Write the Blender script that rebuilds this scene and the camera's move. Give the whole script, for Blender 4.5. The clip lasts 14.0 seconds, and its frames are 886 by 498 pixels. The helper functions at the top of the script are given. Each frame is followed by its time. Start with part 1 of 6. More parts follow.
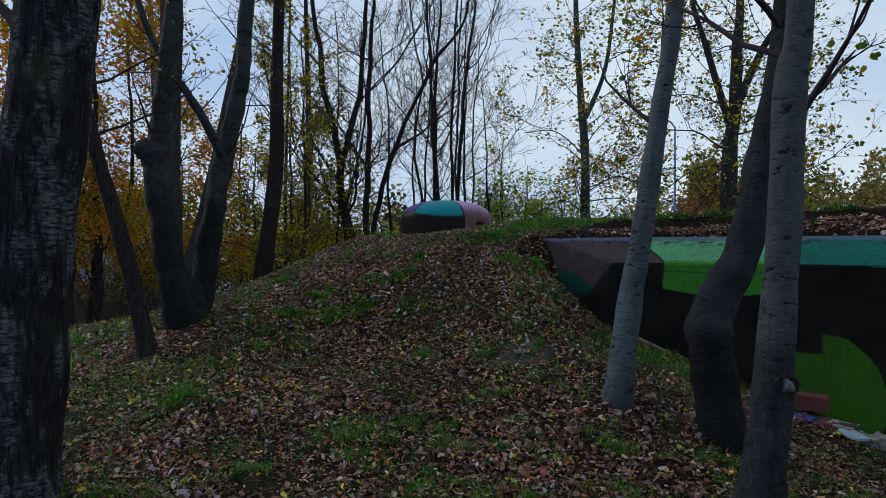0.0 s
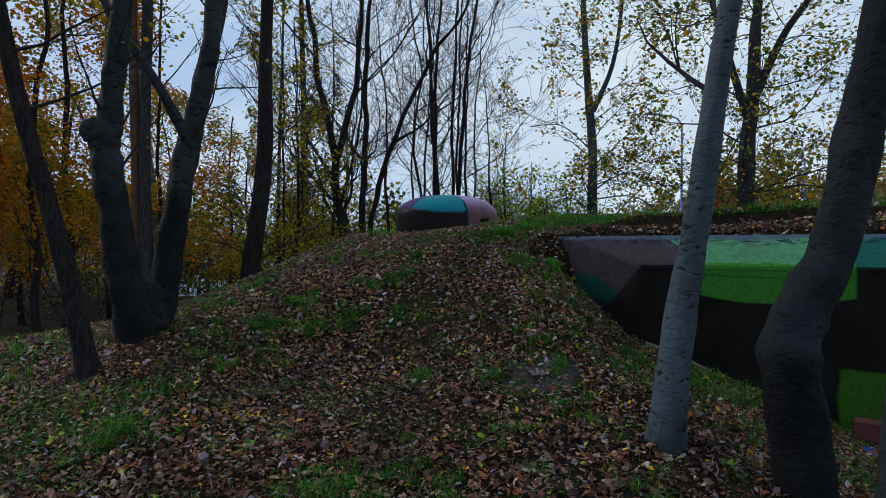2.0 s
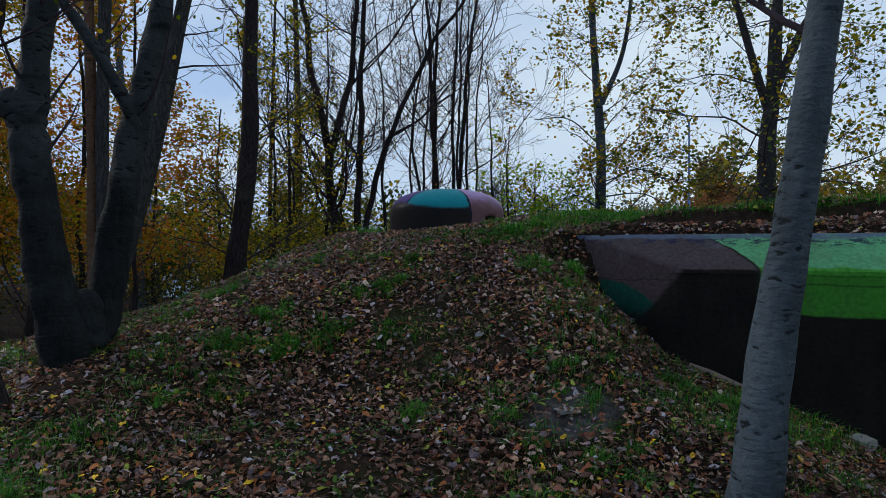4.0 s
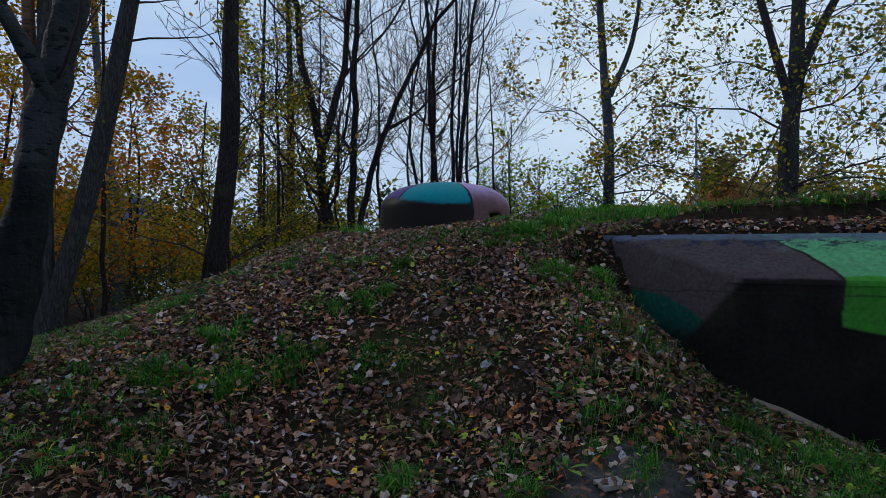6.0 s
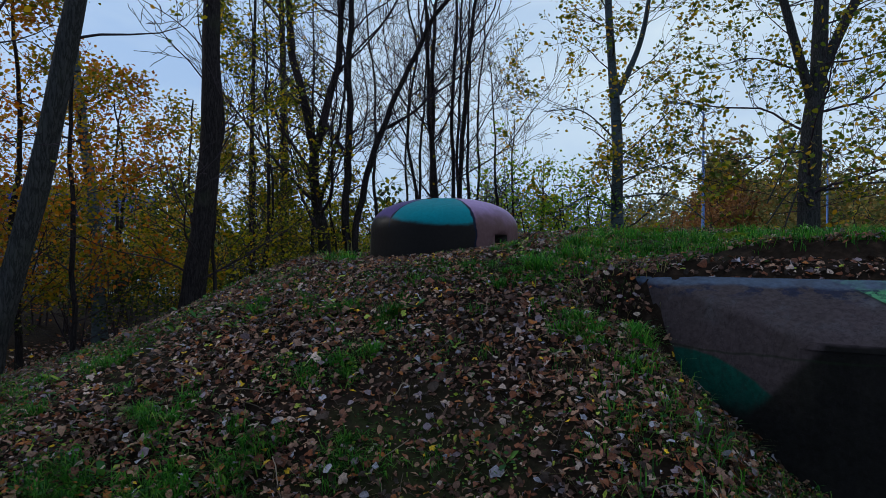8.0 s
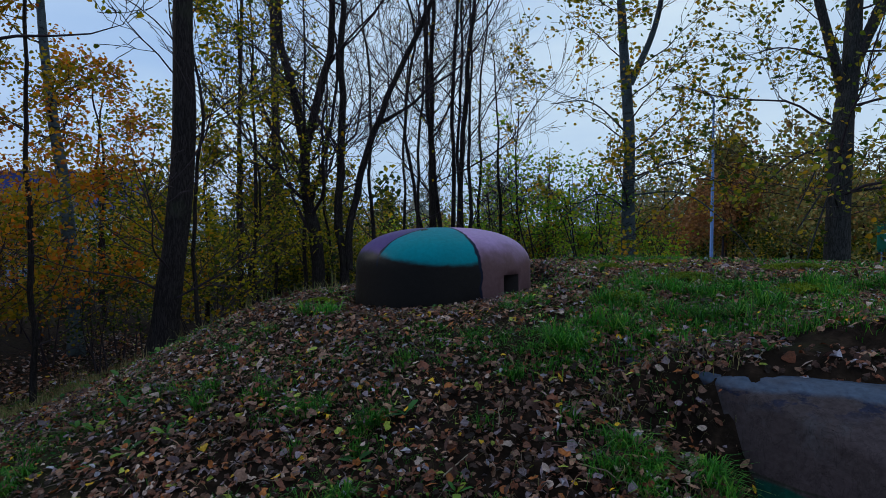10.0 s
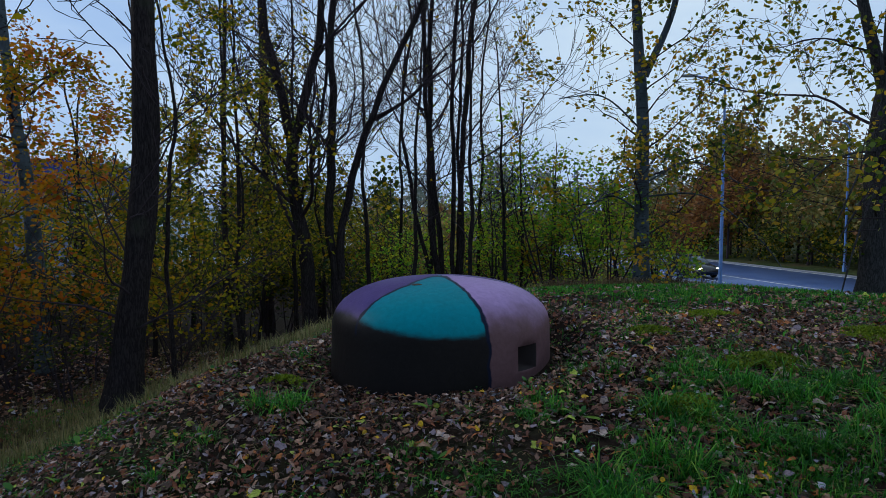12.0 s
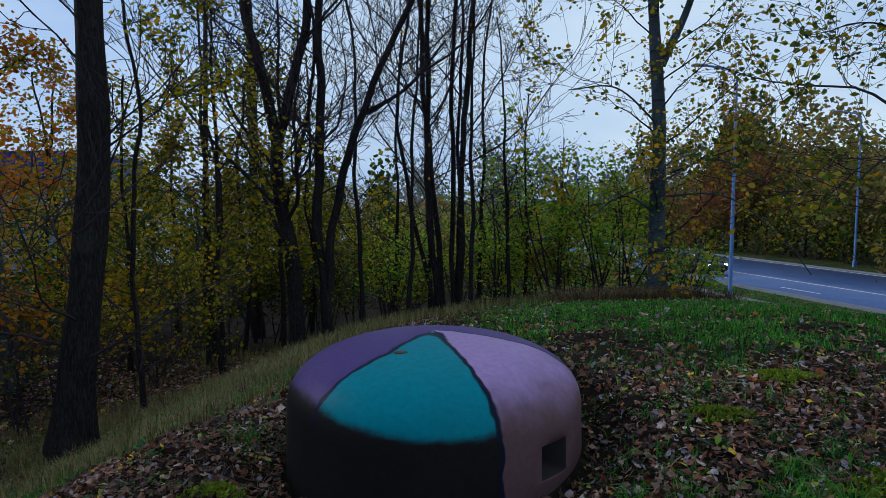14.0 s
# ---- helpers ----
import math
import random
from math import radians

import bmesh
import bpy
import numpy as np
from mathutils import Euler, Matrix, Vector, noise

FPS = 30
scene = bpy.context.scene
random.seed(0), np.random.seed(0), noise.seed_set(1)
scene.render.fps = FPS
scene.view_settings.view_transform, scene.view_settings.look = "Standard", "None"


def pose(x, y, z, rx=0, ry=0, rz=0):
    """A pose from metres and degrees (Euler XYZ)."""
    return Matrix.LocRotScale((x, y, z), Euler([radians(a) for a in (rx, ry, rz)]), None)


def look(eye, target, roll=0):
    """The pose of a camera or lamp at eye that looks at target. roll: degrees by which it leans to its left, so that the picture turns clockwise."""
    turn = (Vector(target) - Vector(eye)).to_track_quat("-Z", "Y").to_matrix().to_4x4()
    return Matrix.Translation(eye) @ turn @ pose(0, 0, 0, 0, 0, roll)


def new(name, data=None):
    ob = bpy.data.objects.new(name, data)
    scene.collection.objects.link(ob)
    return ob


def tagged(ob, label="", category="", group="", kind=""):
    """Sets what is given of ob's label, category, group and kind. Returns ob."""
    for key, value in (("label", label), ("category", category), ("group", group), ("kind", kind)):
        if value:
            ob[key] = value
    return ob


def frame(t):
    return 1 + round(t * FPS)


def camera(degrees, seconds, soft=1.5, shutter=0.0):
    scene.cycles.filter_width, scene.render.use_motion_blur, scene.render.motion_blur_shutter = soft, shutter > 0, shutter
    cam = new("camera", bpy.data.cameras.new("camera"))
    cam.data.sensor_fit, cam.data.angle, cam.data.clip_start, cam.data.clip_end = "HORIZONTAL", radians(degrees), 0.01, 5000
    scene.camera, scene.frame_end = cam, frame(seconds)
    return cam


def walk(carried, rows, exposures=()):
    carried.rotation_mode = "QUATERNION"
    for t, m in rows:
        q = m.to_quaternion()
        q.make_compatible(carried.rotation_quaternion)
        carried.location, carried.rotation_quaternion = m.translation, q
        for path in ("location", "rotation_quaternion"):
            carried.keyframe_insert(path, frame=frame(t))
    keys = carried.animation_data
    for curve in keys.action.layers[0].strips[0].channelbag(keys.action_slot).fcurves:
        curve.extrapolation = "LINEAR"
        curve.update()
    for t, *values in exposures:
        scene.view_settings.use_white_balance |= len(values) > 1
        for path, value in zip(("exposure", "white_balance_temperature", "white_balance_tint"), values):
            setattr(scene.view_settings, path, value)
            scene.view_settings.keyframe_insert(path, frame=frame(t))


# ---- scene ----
cam = camera(69.3, 14.0, 0.7)
METRES, EYE, TILT, LEAN, TURN = 8.0, 1.05, 0.0, 0.0, 0.0
ROWS = [
    (0.0, 0.0, 0.0, 0.0, 0.0, 0.0, -0.0),
    (0.5, -0.0003, 0.0313, 0.0005, -0.01, -0.01, -0.05),
    (1.0, -0.0007, 0.0639, 0.0003, -0.01, -0.01, -0.07),
    (1.5, -0.0009, 0.0967, 0.0, -0.0, -0.0, -0.07),
    (2.0, -0.0013, 0.131, -0.0006, -0.01, 0.0, -0.11),
    (2.5, -0.0016, 0.1648, -0.0003, -0.01, 0.01, -0.1),
    (3.0, -0.0019, 0.1992, 0.0003, -0.01, 0.01, -0.12),
    (5.5, 0.0007, 0.3756, 0.0008, -0.03, -0.01, -0.12),
    (6.0, 0.0018, 0.4091, 0.0039, -0.03, -0.01, -0.1),
    (6.5, 0.0029, 0.4412, 0.0121, -0.03, -0.0, -0.1),
    (7.0, 0.0037, 0.47, 0.022, -0.02, 0.01, -0.09),
    (7.5, 0.0036, 0.4965, 0.0322, -0.02, -0.15, -0.09),
    (8.0, 0.0037, 0.5245, 0.0442, -0.02, -0.49, -0.08),
    (10.5, 0.0061, 0.6967, 0.1237, 0.02, -2.52, 0.01),
    (11.0, 0.0065, 0.734, 0.1392, 0.02, -2.88, 0.01),
    (11.5, 0.0068, 0.7721, 0.1545, 0.01, -3.2, 0.03),
    (12.0, 0.0079, 0.8105, 0.1665, 0.01, -3.51, 0.05),
    (12.5, 0.0093, 0.848, 0.1738, 0.02, -3.72, 0.06),
    (13.0, 0.0101, 0.8859, 0.1808, 0.01, -3.91, 0.07),
    (13.5, 0.0113, 0.9244, 0.1886, 0.02, -4.11, 0.08),
    (14.0, 0.012, 0.9643, 0.197, 0.02, -4.36, 0.08),
]
walk(cam, [(t, pose(0, 0, EYE, TILT, LEAN, TURN) @ pose(METRES * x, METRES * y, METRES * z, 90 + pitch, roll, yaw)) for t, x, y, z, yaw, pitch, roll in ROWS],
     exposures=[(0.0, -0.02, 7000, 12), (3.0, -0.04, 6900, 12), (6.0, -0.07, 6650, 11), (10.5, -0.12, 6380, 9.5), (14.0, -0.12, 6300, 10.5)])

# ---- world, sun, exposure ----
scene.view_settings.exposure = 0.0
world = bpy.data.worlds.new("sky")
scene.world = world
world.use_nodes = True
wt = world.node_tree
wn, wl = wt.nodes, wt.links
wn.clear()
SUN_EL, SUN_AZ = radians(28), radians(292)
w_out = wn.new("ShaderNodeOutputWorld")
w_bg = wn.new("ShaderNodeBackground")
w_sky = wn.new("ShaderNodeTexSky")
w_sky.sky_type, w_sky.sun_disc = "NISHITA", False
w_sky.sun_elevation, w_sky.sun_rotation = SUN_EL, SUN_AZ
w_sky.air_density, w_sky.dust_density = 1.0, 2.0
w_scale = wn.new("ShaderNodeMix")
w_scale.data_type, w_scale.blend_type = "RGBA", "MULTIPLY"
w_scale.inputs["Factor"].default_value = 1.0
w_scale.inputs["B"].default_value = (0.095, 0.095, 0.095, 1)
w_tc = wn.new("ShaderNodeTexCoord")
w_map = wn.new("ShaderNodeMapping")
w_map.inputs["Scale"].default_value = (1.0, 1.0, 3.2)
w_noise = wn.new("ShaderNodeTexNoise")
w_noise.inputs["Scale"].default_value, w_noise.inputs["Detail"].default_value = 2.2, 5
w_sep = wn.new("ShaderNodeSeparateXYZ")
w_side = wn.new("ShaderNodeMath")
w_side.operation = "MULTIPLY_ADD"
w_side.inputs[1].default_value = 0.26
w_ramp = wn.new("ShaderNodeValToRGB")
w_ramp.color_ramp.elements[0].position, w_ramp.color_ramp.elements[0].color = 0.30, (0.42, 0.64, 1.00, 1)
w_ramp.color_ramp.elements[1].position, w_ramp.color_ramp.elements[1].color = 0.72, (0.83, 1.01, 1.16, 1)
w_mix = wn.new("ShaderNodeMix")
w_mix.data_type = "RGBA"
w_mix.inputs["Factor"].default_value = 0.82
wl.new(w_sky.outputs["Color"], w_scale.inputs["A"])
wl.new(w_tc.outputs["Generated"], w_map.inputs["Vector"])
wl.new(w_map.outputs["Vector"], w_noise.inputs["Vector"])
wl.new(w_tc.outputs["Generated"], w_sep.inputs["Vector"])
wl.new(w_sep.outputs["X"], w_side.inputs[0])
wl.new(w_noise.outputs["Fac"], w_side.inputs[2])
wl.new(w_side.outputs["Value"], w_ramp.inputs["Fac"])
wl.new(w_scale.outputs["Result"], w_mix.inputs["A"])
wl.new(w_ramp.outputs["Color"], w_mix.inputs["B"])
wl.new(w_mix.outputs["Result"], w_bg.inputs["Color"])
wl.new(w_bg.outputs["Background"], w_out.inputs["Surface"])
w_bg.inputs["Strength"].default_value = 0.95

sun = new("sun", bpy.data.lights.new("sun", "SUN"))
sun.data.energy, sun.data.angle, sun.data.color = 1.5, radians(18), (1.0, 0.97, 0.93)
sun.matrix_world = look((0, 0, 40), (40 * math.sin(SUN_AZ + math.pi) / math.tan(SUN_EL), 40 * math.cos(SUN_AZ + math.pi) / math.tan(SUN_EL), 0))


# ---- materials ----
class Mat:
    """A node material with one Principled shader and short ways to add nodes."""

    def __init__(self, name, rough=0.85, metal=0.0, spec=0.3):
        self.m = bpy.data.materials.new(name)
        self.m.use_nodes = True
        self.t = self.m.node_tree
        self.b = self.t.nodes["Principled BSDF"]
        self.out = self.t.nodes["Material Output"]
        self.b.inputs["Roughness"].default_value = rough
        self.b.inputs["Metallic"].default_value = metal
        self.b.inputs["Specular IOR Level"].default_value = spec
        self.tc = self.t.nodes.new("ShaderNodeTexCoord")

    def n(self, kind):
        return self.t.nodes.new("ShaderNode" + kind)

    def set(self, socket, value):
        if hasattr(value, "is_output"):
            self.t.links.new(value, socket)
        else:
            socket.default_value = value

    def coords(self, scale=(1, 1, 1), where="Object"):
        mp = self.n("Mapping")
        mp.inputs["Scale"].default_value = scale
        self.t.links.new(self.tc.outputs[where], mp.inputs["Vector"])
        return mp.outputs["Vector"]

    def noise(self, scale, detail=4, vec=None, rough=0.55, distort=0.0):
        nd = self.n("TexNoise")
        nd.inputs["Scale"].default_value, nd.inputs["Detail"].default_value = scale, detail
        nd.inputs["Roughness"].default_value, nd.inputs["Distortion"].default_value = rough, distort
        self.t.links.new(vec or self.coords(), nd.inputs["Vector"])
        return nd.outputs["Fac"]

    def voronoi(self, scale, vec=None, out="Distance", feature="F1"):
        nd = self.n("TexVoronoi")
        nd.feature = feature
        nd.inputs["Scale"].default_value = scale
        self.t.links.new(vec or self.coords(), nd.inputs["Vector"])
        return nd.outputs[out]

    def ramp(self, fac, stops, mode="LINEAR"):
        nd = self.n("ValToRGB")
        cr = nd.color_ramp
        cr.interpolation = mode
        while len(cr.elements) < len(stops):
            cr.elements.new(0.5)
        for e, (p, c) in zip(cr.elements, stops):
            e.position = p
            e.color = (c, c, c, 1) if isinstance(c, (int, float)) else (*c, 1)
        self.t.links.new(fac, nd.inputs["Fac"])
        return nd.outputs["Color"]

    def mix(self, fac, a, b, mode="MIX"):
        nd = self.n("Mix")
        nd.data_type, nd.blend_type = "RGBA", mode
        self.set(nd.inputs["Factor"], fac)
        self.set(nd.inputs["A"], a if not isinstance(a, tuple) else (*a, 1)[:4])
        self.set(nd.inputs["B"], b if not isinstance(b, tuple) else (*b, 1)[:4])
        return nd.outputs["Result"]

    def math(self, op, a, b=0.0):
        nd = self.n("Math")
        nd.operation = op
        self.set(nd.inputs[0], a)
        self.set(nd.inputs[1], b)
        return nd.outputs[0]

    def over(self, a, edge, soft=0.02):
        """1 where a is more than edge, with a soft border."""
        nd = self.n("MapRange")
        nd.interpolation_type = "SMOOTHSTEP"
        self.set(nd.inputs["Value"], self.math("SUBTRACT", a, edge))
        nd.inputs["From Min"].default_value, nd.inputs["From Max"].default_value = -soft, soft
        return nd.outputs["Result"]

    def island(self):
        return self.n("NewGeometry").outputs["Random Per Island"]

    def random(self):
        return self.n("ObjectInfo").outputs["Random"]

    def bump(self, height, strength=0.4, dist=0.01):
        nd = self.n("Bump")
        nd.inputs["Strength"].default_value, nd.inputs["Distance"].default_value = strength, dist
        self.t.links.new(height, nd.inputs["Height"])
        self.t.links.new(nd.outputs["Normal"], self.b.inputs["Normal"])

    def color(self, c):
        self.set(self.b.inputs["Base Color"], (*c, 1)[:4] if isinstance(c, tuple) else c)

    def thin(self, c, amount):
        """Lets light through, as leaves do."""
        tr = self.n("BsdfTranslucent")
        self.set(tr.inputs["Color"], c)
        mx = self.n("MixShader")
        mx.inputs["Fac"].default_value = amount
        self.t.links.new(self.b.outputs["BSDF"], mx.inputs[1])
        self.t.links.new(tr.outputs["BSDF"], mx.inputs[2])
        self.t.links.new(mx.outputs["Shader"], self.out.inputs["Surface"])


def soil_material():
    k = Mat("soil", 0.95, 0, 0.03)
    a = k.noise(0.7, 5)
    b = k.noise(14, 6)
    base = k.ramp(b, [(0.3, (0.008, 0.006, 0.005)), (0.55, (0.018, 0.012, 0.009)), (0.75, (0.042, 0.027, 0.020))])
    green = k.ramp(k.noise(22, 4), [(0.3, (0.015, 0.03, 0.010)), (0.7, (0.05, 0.085, 0.02))])
    c = k.mix(k.ramp(a, [(0.52, 0.0), (0.64, 0.2)]), base, green)
    # a trodden patch of grey dust on the slope
    near = k.n("VectorMath")
    near.operation = "DISTANCE"
    near.inputs[1].default_value = (0.74, 5.95, 0.11)
    k.t.links.new(k.tc.outputs["Object"], near.inputs[0])
    worn = k.math("ADD", near.outputs["Value"], k.math("MULTIPLY", k.math("SUBTRACT", k.noise(9, 4), 0.5), 0.35))
    grey = k.ramp(b, [(0.3, (0.030, 0.029, 0.030)), (0.7, (0.095, 0.09, 0.092))])
    c = k.mix(k.math("SUBTRACT", 1.0, k.over(worn, 0.27, 0.08)), c, grey)
    # rough meadow below the mound
    sep = k.n("SeparateXYZ")
    k.t.links.new(k.tc.outputs["Object"], sep.inputs["Vector"])
    wild = k.ramp(k.noise(0.35, 6), [(0.3, (0.022, 0.040, 0.014)), (0.5, (0.055, 0.068, 0.026)), (0.7, (0.085, 0.068, 0.036))])
    wild = k.mix(1.0, wild, k.ramp(k.noise(3.0, 6), [(0.3, 0.5), (0.7, 1.3)]), "MULTIPLY")
    c = k.mix(k.math("MULTIPLY", k.over(sep.outputs["Y"], 25.0, 3.0), k.over(sep.outputs["X"], 3.0, 2.5)), c, wild)
    k.color(c)
    k.bump(b, 0.9, 0.03)
    return k.m


def litter_material(name, stops):
    k = Mat(name, 0.6, 0, 0.25)
    c = k.ramp(k.island(), stops, "CONSTANT")
    crumple = k.noise(75, 4, None, 0.65, 0.6)
    c = k.mix(1.0, c, k.ramp(crumple, [(0.3, 0.40), (0.5, 0.95), (0.72, 1.4)]), "MULTIPLY")
    # broad light and dark patches: uneven shading of the litter, put into its colour
    shade_patches = k.ramp(k.noise(2.1, 4), [(0.36, 0.70), (0.62, 1.62)])
    c = k.mix(1.0, c, shade_patches, "MULTIPLY")
    k.color(c)
    k.bump(crumple, 0.8, 0.012)
    k.thin(c, 0.12)
    return k.m


def leaf_material(name, stops, through_it=0.42):
    k = Mat(name, 0.55, 0, 0.2)
    c = k.ramp(k.island(), stops, "LINEAR")
    patch = k.ramp(k.noise(1.1, 3), [(0.35, 0.72), (0.65, 1.2)])
    c = k.mix(1.0, c, patch, "MULTIPLY")
    k.color(c)
    k.thin(c, through_it)
    return k.m


def rough_bark(name, dark, light, flakes=None):
    k = Mat(name, 0.92, 0, 0.04)
    v = k.coords((1, 1, 0.16))
    crack = k.math("MULTIPLY", k.math("ABSOLUTE", k.math("SUBTRACT", k.noise(30, 4, v, 0.6, 0.4), 0.5)), 1.6)
    grain = k.noise(45, 6, k.coords((1, 1, 0.25)))
    c = k.mix(grain, dark, light)
    c = k.mix(k.ramp(crack, [(0.0, 0.7), (0.14, 0.0)]), c, tuple(0.4 * q for q in dark))
    moss = k.ramp(k.noise(2.3, 4), [(0.55, 0.0), (0.75, 0.35)])
    c = k.mix(moss, c, (0.05, 0.06, 0.035))
    if flakes:
        # pale torn flakes in upright streaks
        streak = k.noise(9, 5, k.coords((1, 1, 0.22)), 0.65, 0.4)
        torn = k.noise(26, 4, k.coords((0.7, 0.7, 2.2)), 0.7)
        c = k.mix(k.math("MULTIPLY", k.over(streak, 0.53, 0.06), k.ramp(torn, [(0.42, 0.0), (0.60, 0.9)])), c, flakes)
    k.color(c)
    k.bump(k.math("ADD", crack, k.math("MULTIPLY", grain, 0.5)), 0.9, 0.03)
    return k.m


def smooth_bark(name, pale, dark, worn=0.20):
    """Aspen bark: smooth and pale, with lens-shaped marks, dark bands and a rough dark foot."""
    k = Mat(name, 0.8, 0, 0.08)
    fine = k.noise(20, 6, k.coords((1.2, 1.2, 0.7)))
    big = k.noise(2.6, 4)
    c = k.mix(k.ramp(fine, [(0.35, 0.0), (0.7, 1.0)]), tuple(0.82 * q for q in pale), pale)
    c = k.mix(k.ramp(big, [(0.45, 0.0), (0.62, 0.55)]), c, tuple(0.45 * q for q in pale))
    warp = k.n("VectorMath")
    warp.operation = "MULTIPLY_ADD"
    warp.inputs[1].default_value = (0.35, 0.35, 0.35)
    jitter = k.n("TexNoise")
    jitter.inputs["Scale"].default_value, jitter.inputs["Detail"].default_value = 9.0, 3
    k.t.links.new(k.coords((0.9, 0.9, 1.9)), jitter.inputs["Vector"])
    k.t.links.new(jitter.outputs["Color"], warp.inputs[0])
    k.t.links.new(k.coords((0.9, 0.9, 1.9)), warp.inputs[2])
    spots = k.voronoi(8, warp.outputs["Vector"])
    keep = k.over(k.noise(2.4, 3), 0.46, 0.05)
    scar = k.math("MULTIPLY", k.ramp(spots, [(0.20, 1.0), (0.30, 0.0)]), keep)
    c = k.mix(k.math("MULTIPLY", scar, 0.9), c, dark)
    ticks = k.noise(11, 3, k.coords((0.6, 0.6, 5.0)), 0.7)
    c = k.mix(k.ramp(ticks, [(0.62, 0.0), (0.69, 0.7)]), c, dark)
    rings = k.noise(2.2, 3, k.coords((0.25, 0.25, 3.4)))
    c = k.mix(k.ramp(rings, [(0.60, 0.0), (0.68, 0.8)]), c, dark)
    stain = k.noise(1.5, 5, k.coords((1.6, 1.6, 0.5)))
    c = k.mix(k.ramp(stain, [(0.5, 0.0), (0.68, 0.75)]), c, tuple(0.3 * q for q in pale))
    sep = k.n("SeparateXYZ")
    k.t.links.new(k.tc.outputs["Object"], sep.inputs["Vector"])
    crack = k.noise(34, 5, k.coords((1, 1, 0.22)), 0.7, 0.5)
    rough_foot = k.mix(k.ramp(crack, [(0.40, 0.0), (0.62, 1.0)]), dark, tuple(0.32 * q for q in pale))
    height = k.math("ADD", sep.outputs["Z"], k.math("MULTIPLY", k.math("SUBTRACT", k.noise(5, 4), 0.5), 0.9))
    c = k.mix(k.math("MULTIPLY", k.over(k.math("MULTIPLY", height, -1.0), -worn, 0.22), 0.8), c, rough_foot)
    k.color(c)
    k.bump(k.math("ADD", fine, k.math("ADD", k.math("MULTIPLY", spots, 0.8), k.math("MULTIPLY", crack, 0.6))), 0.7, 0.018)
    return k.m


def twig_material():
    k = Mat("twig_bark", 0.85, 0, 0.05)
    k.color(k.mix(k.noise(9, 3), (0.018, 0.014, 0.019), (0.060, 0.047, 0.058)))
    return k.m


M_SOIL = soil_material()
M_LITTER = litter_material("dead_leaves", [
    (0.0, (0.022, 0.012, 0.009)), (0.13, (0.115, 0.043, 0.026)), (0.26, (0.190, 0.102, 0.074)), (0.37, (0.044, 0.020, 0.014)),
    (0.47, (0.275, 0.150, 0.098)), (0.56, (0.185, 0.140, 0.168)), (0.64, (0.165, 0.050, 0.023)), (0.745, (0.39, 0.285, 0.245)),
    (0.80, (0.072, 0.032, 0.025)), (0.895, (0.29, 0.092, 0.022)), (0.930, (0.29, 0.28, 0.345)), (0.956, (0.56, 0.34, 0.014)), (0.968, (0.25, 0.30, 0.04)), (0.985, (0.17, 0.065, 0.042))])
M_GRASS = leaf_material("grass_blade", [(0.0, (0.008, 0.058, 0.008)), (0.4, (0.024, 0.145, 0.012)), (0.8, (0.060, 0.25, 0.018)), (1.0, (0.17, 0.28, 0.04))], 0.4)
M_LAWN = leaf_material("lawn_blade", [(0.0, (0.008, 0.070, 0.010)), (0.45, (0.026, 0.165, 0.014)), (0.8, (0.065, 0.28, 0.020)), (1.0, (0.20, 0.34, 0.04))], 0.42)
M_WEED = leaf_material("weed_leaf", [(0.0, (0.008, 0.055, 0.014)), (0.5, (0.030, 0.13, 0.022)), (0.8, (0.095, 0.22, 0.03)), (1.0, (0.26, 0.34, 0.03))], 0.3)
M_STRAW = leaf_material("dry_grass", [(0.0, (0.060, 0.070, 0.018)), (0.4, (0.18, 0.155, 0.06)), (0.75, (0.29, 0.225, 0.10)), (1.0, (0.095, 0.15, 0.024))], 0.25)
M_MOSS = leaf_material("moss", [(0.0, (0.06, 0.11, 0.006)), (1.0, (0.20, 0.25, 0.012))], 0.2)
M_YELLOW = leaf_material("yellow_leaf", [(0.0, (0.075, 0.11, 0.008)), (0.35, (0.21, 0.185, 0.008)), (0.7, (0.42, 0.27, 0.010)), (1.0, (0.36, 0.14, 0.010))], 0.50)
M_ORANGE = leaf_material("orange_leaf", [(0.0, (0.14, 0.125, 0.008)), (0.35, (0.40, 0.20, 0.008)), (0.7, (0.48, 0.14, 0.008)), (1.0, (0.30, 0.07, 0.010))], 0.50)
M_OLIVE = leaf_material("olive_leaf", [(0.0, (0.034, 0.066, 0.006)), (0.45, (0.14, 0.155, 0.006)), (0.8, (0.36, 0.30, 0.008)), (1.0, (0.48, 0.24, 0.010))], 0.52)
M_GREEN = leaf_material("green_leaf", [(0.0, (0.07, 0.20, 0.020)), (0.4, (0.19, 0.38, 0.025)), (0.8, (0.40, 0.50, 0.025)), (1.0, (0.52, 0.40, 0.016))], 0.6)
M_POPLAR = leaf_material("poplar_leaf", [(0.0, (0.040, 0.085, 0.012)), (0.45, (0.13, 0.17, 0.014)), (0.75, (0.36, 0.30, 0.015)), (1.0, (0.54, 0.28, 0.014))], 0.45)
M_GOLD = leaf_material("golden_poplar_leaf", [(0.0, (0.060, 0.10, 0.012)), (0.35, (0.20, 0.20, 0.014)), (0.7, (0.46, 0.33, 0.015)), (1.0, (0.55, 0.24, 0.014))], 0.48)
M_FARWOOD = leaf_material("far_wood_leaf", [(0.0, (0.085, 0.105, 0.035)), (0.45, (0.19, 0.175, 0.05)), (0.85, (0.30, 0.19, 0.05)), (1.0, (0.27, 0.11, 0.045))], 0.4)
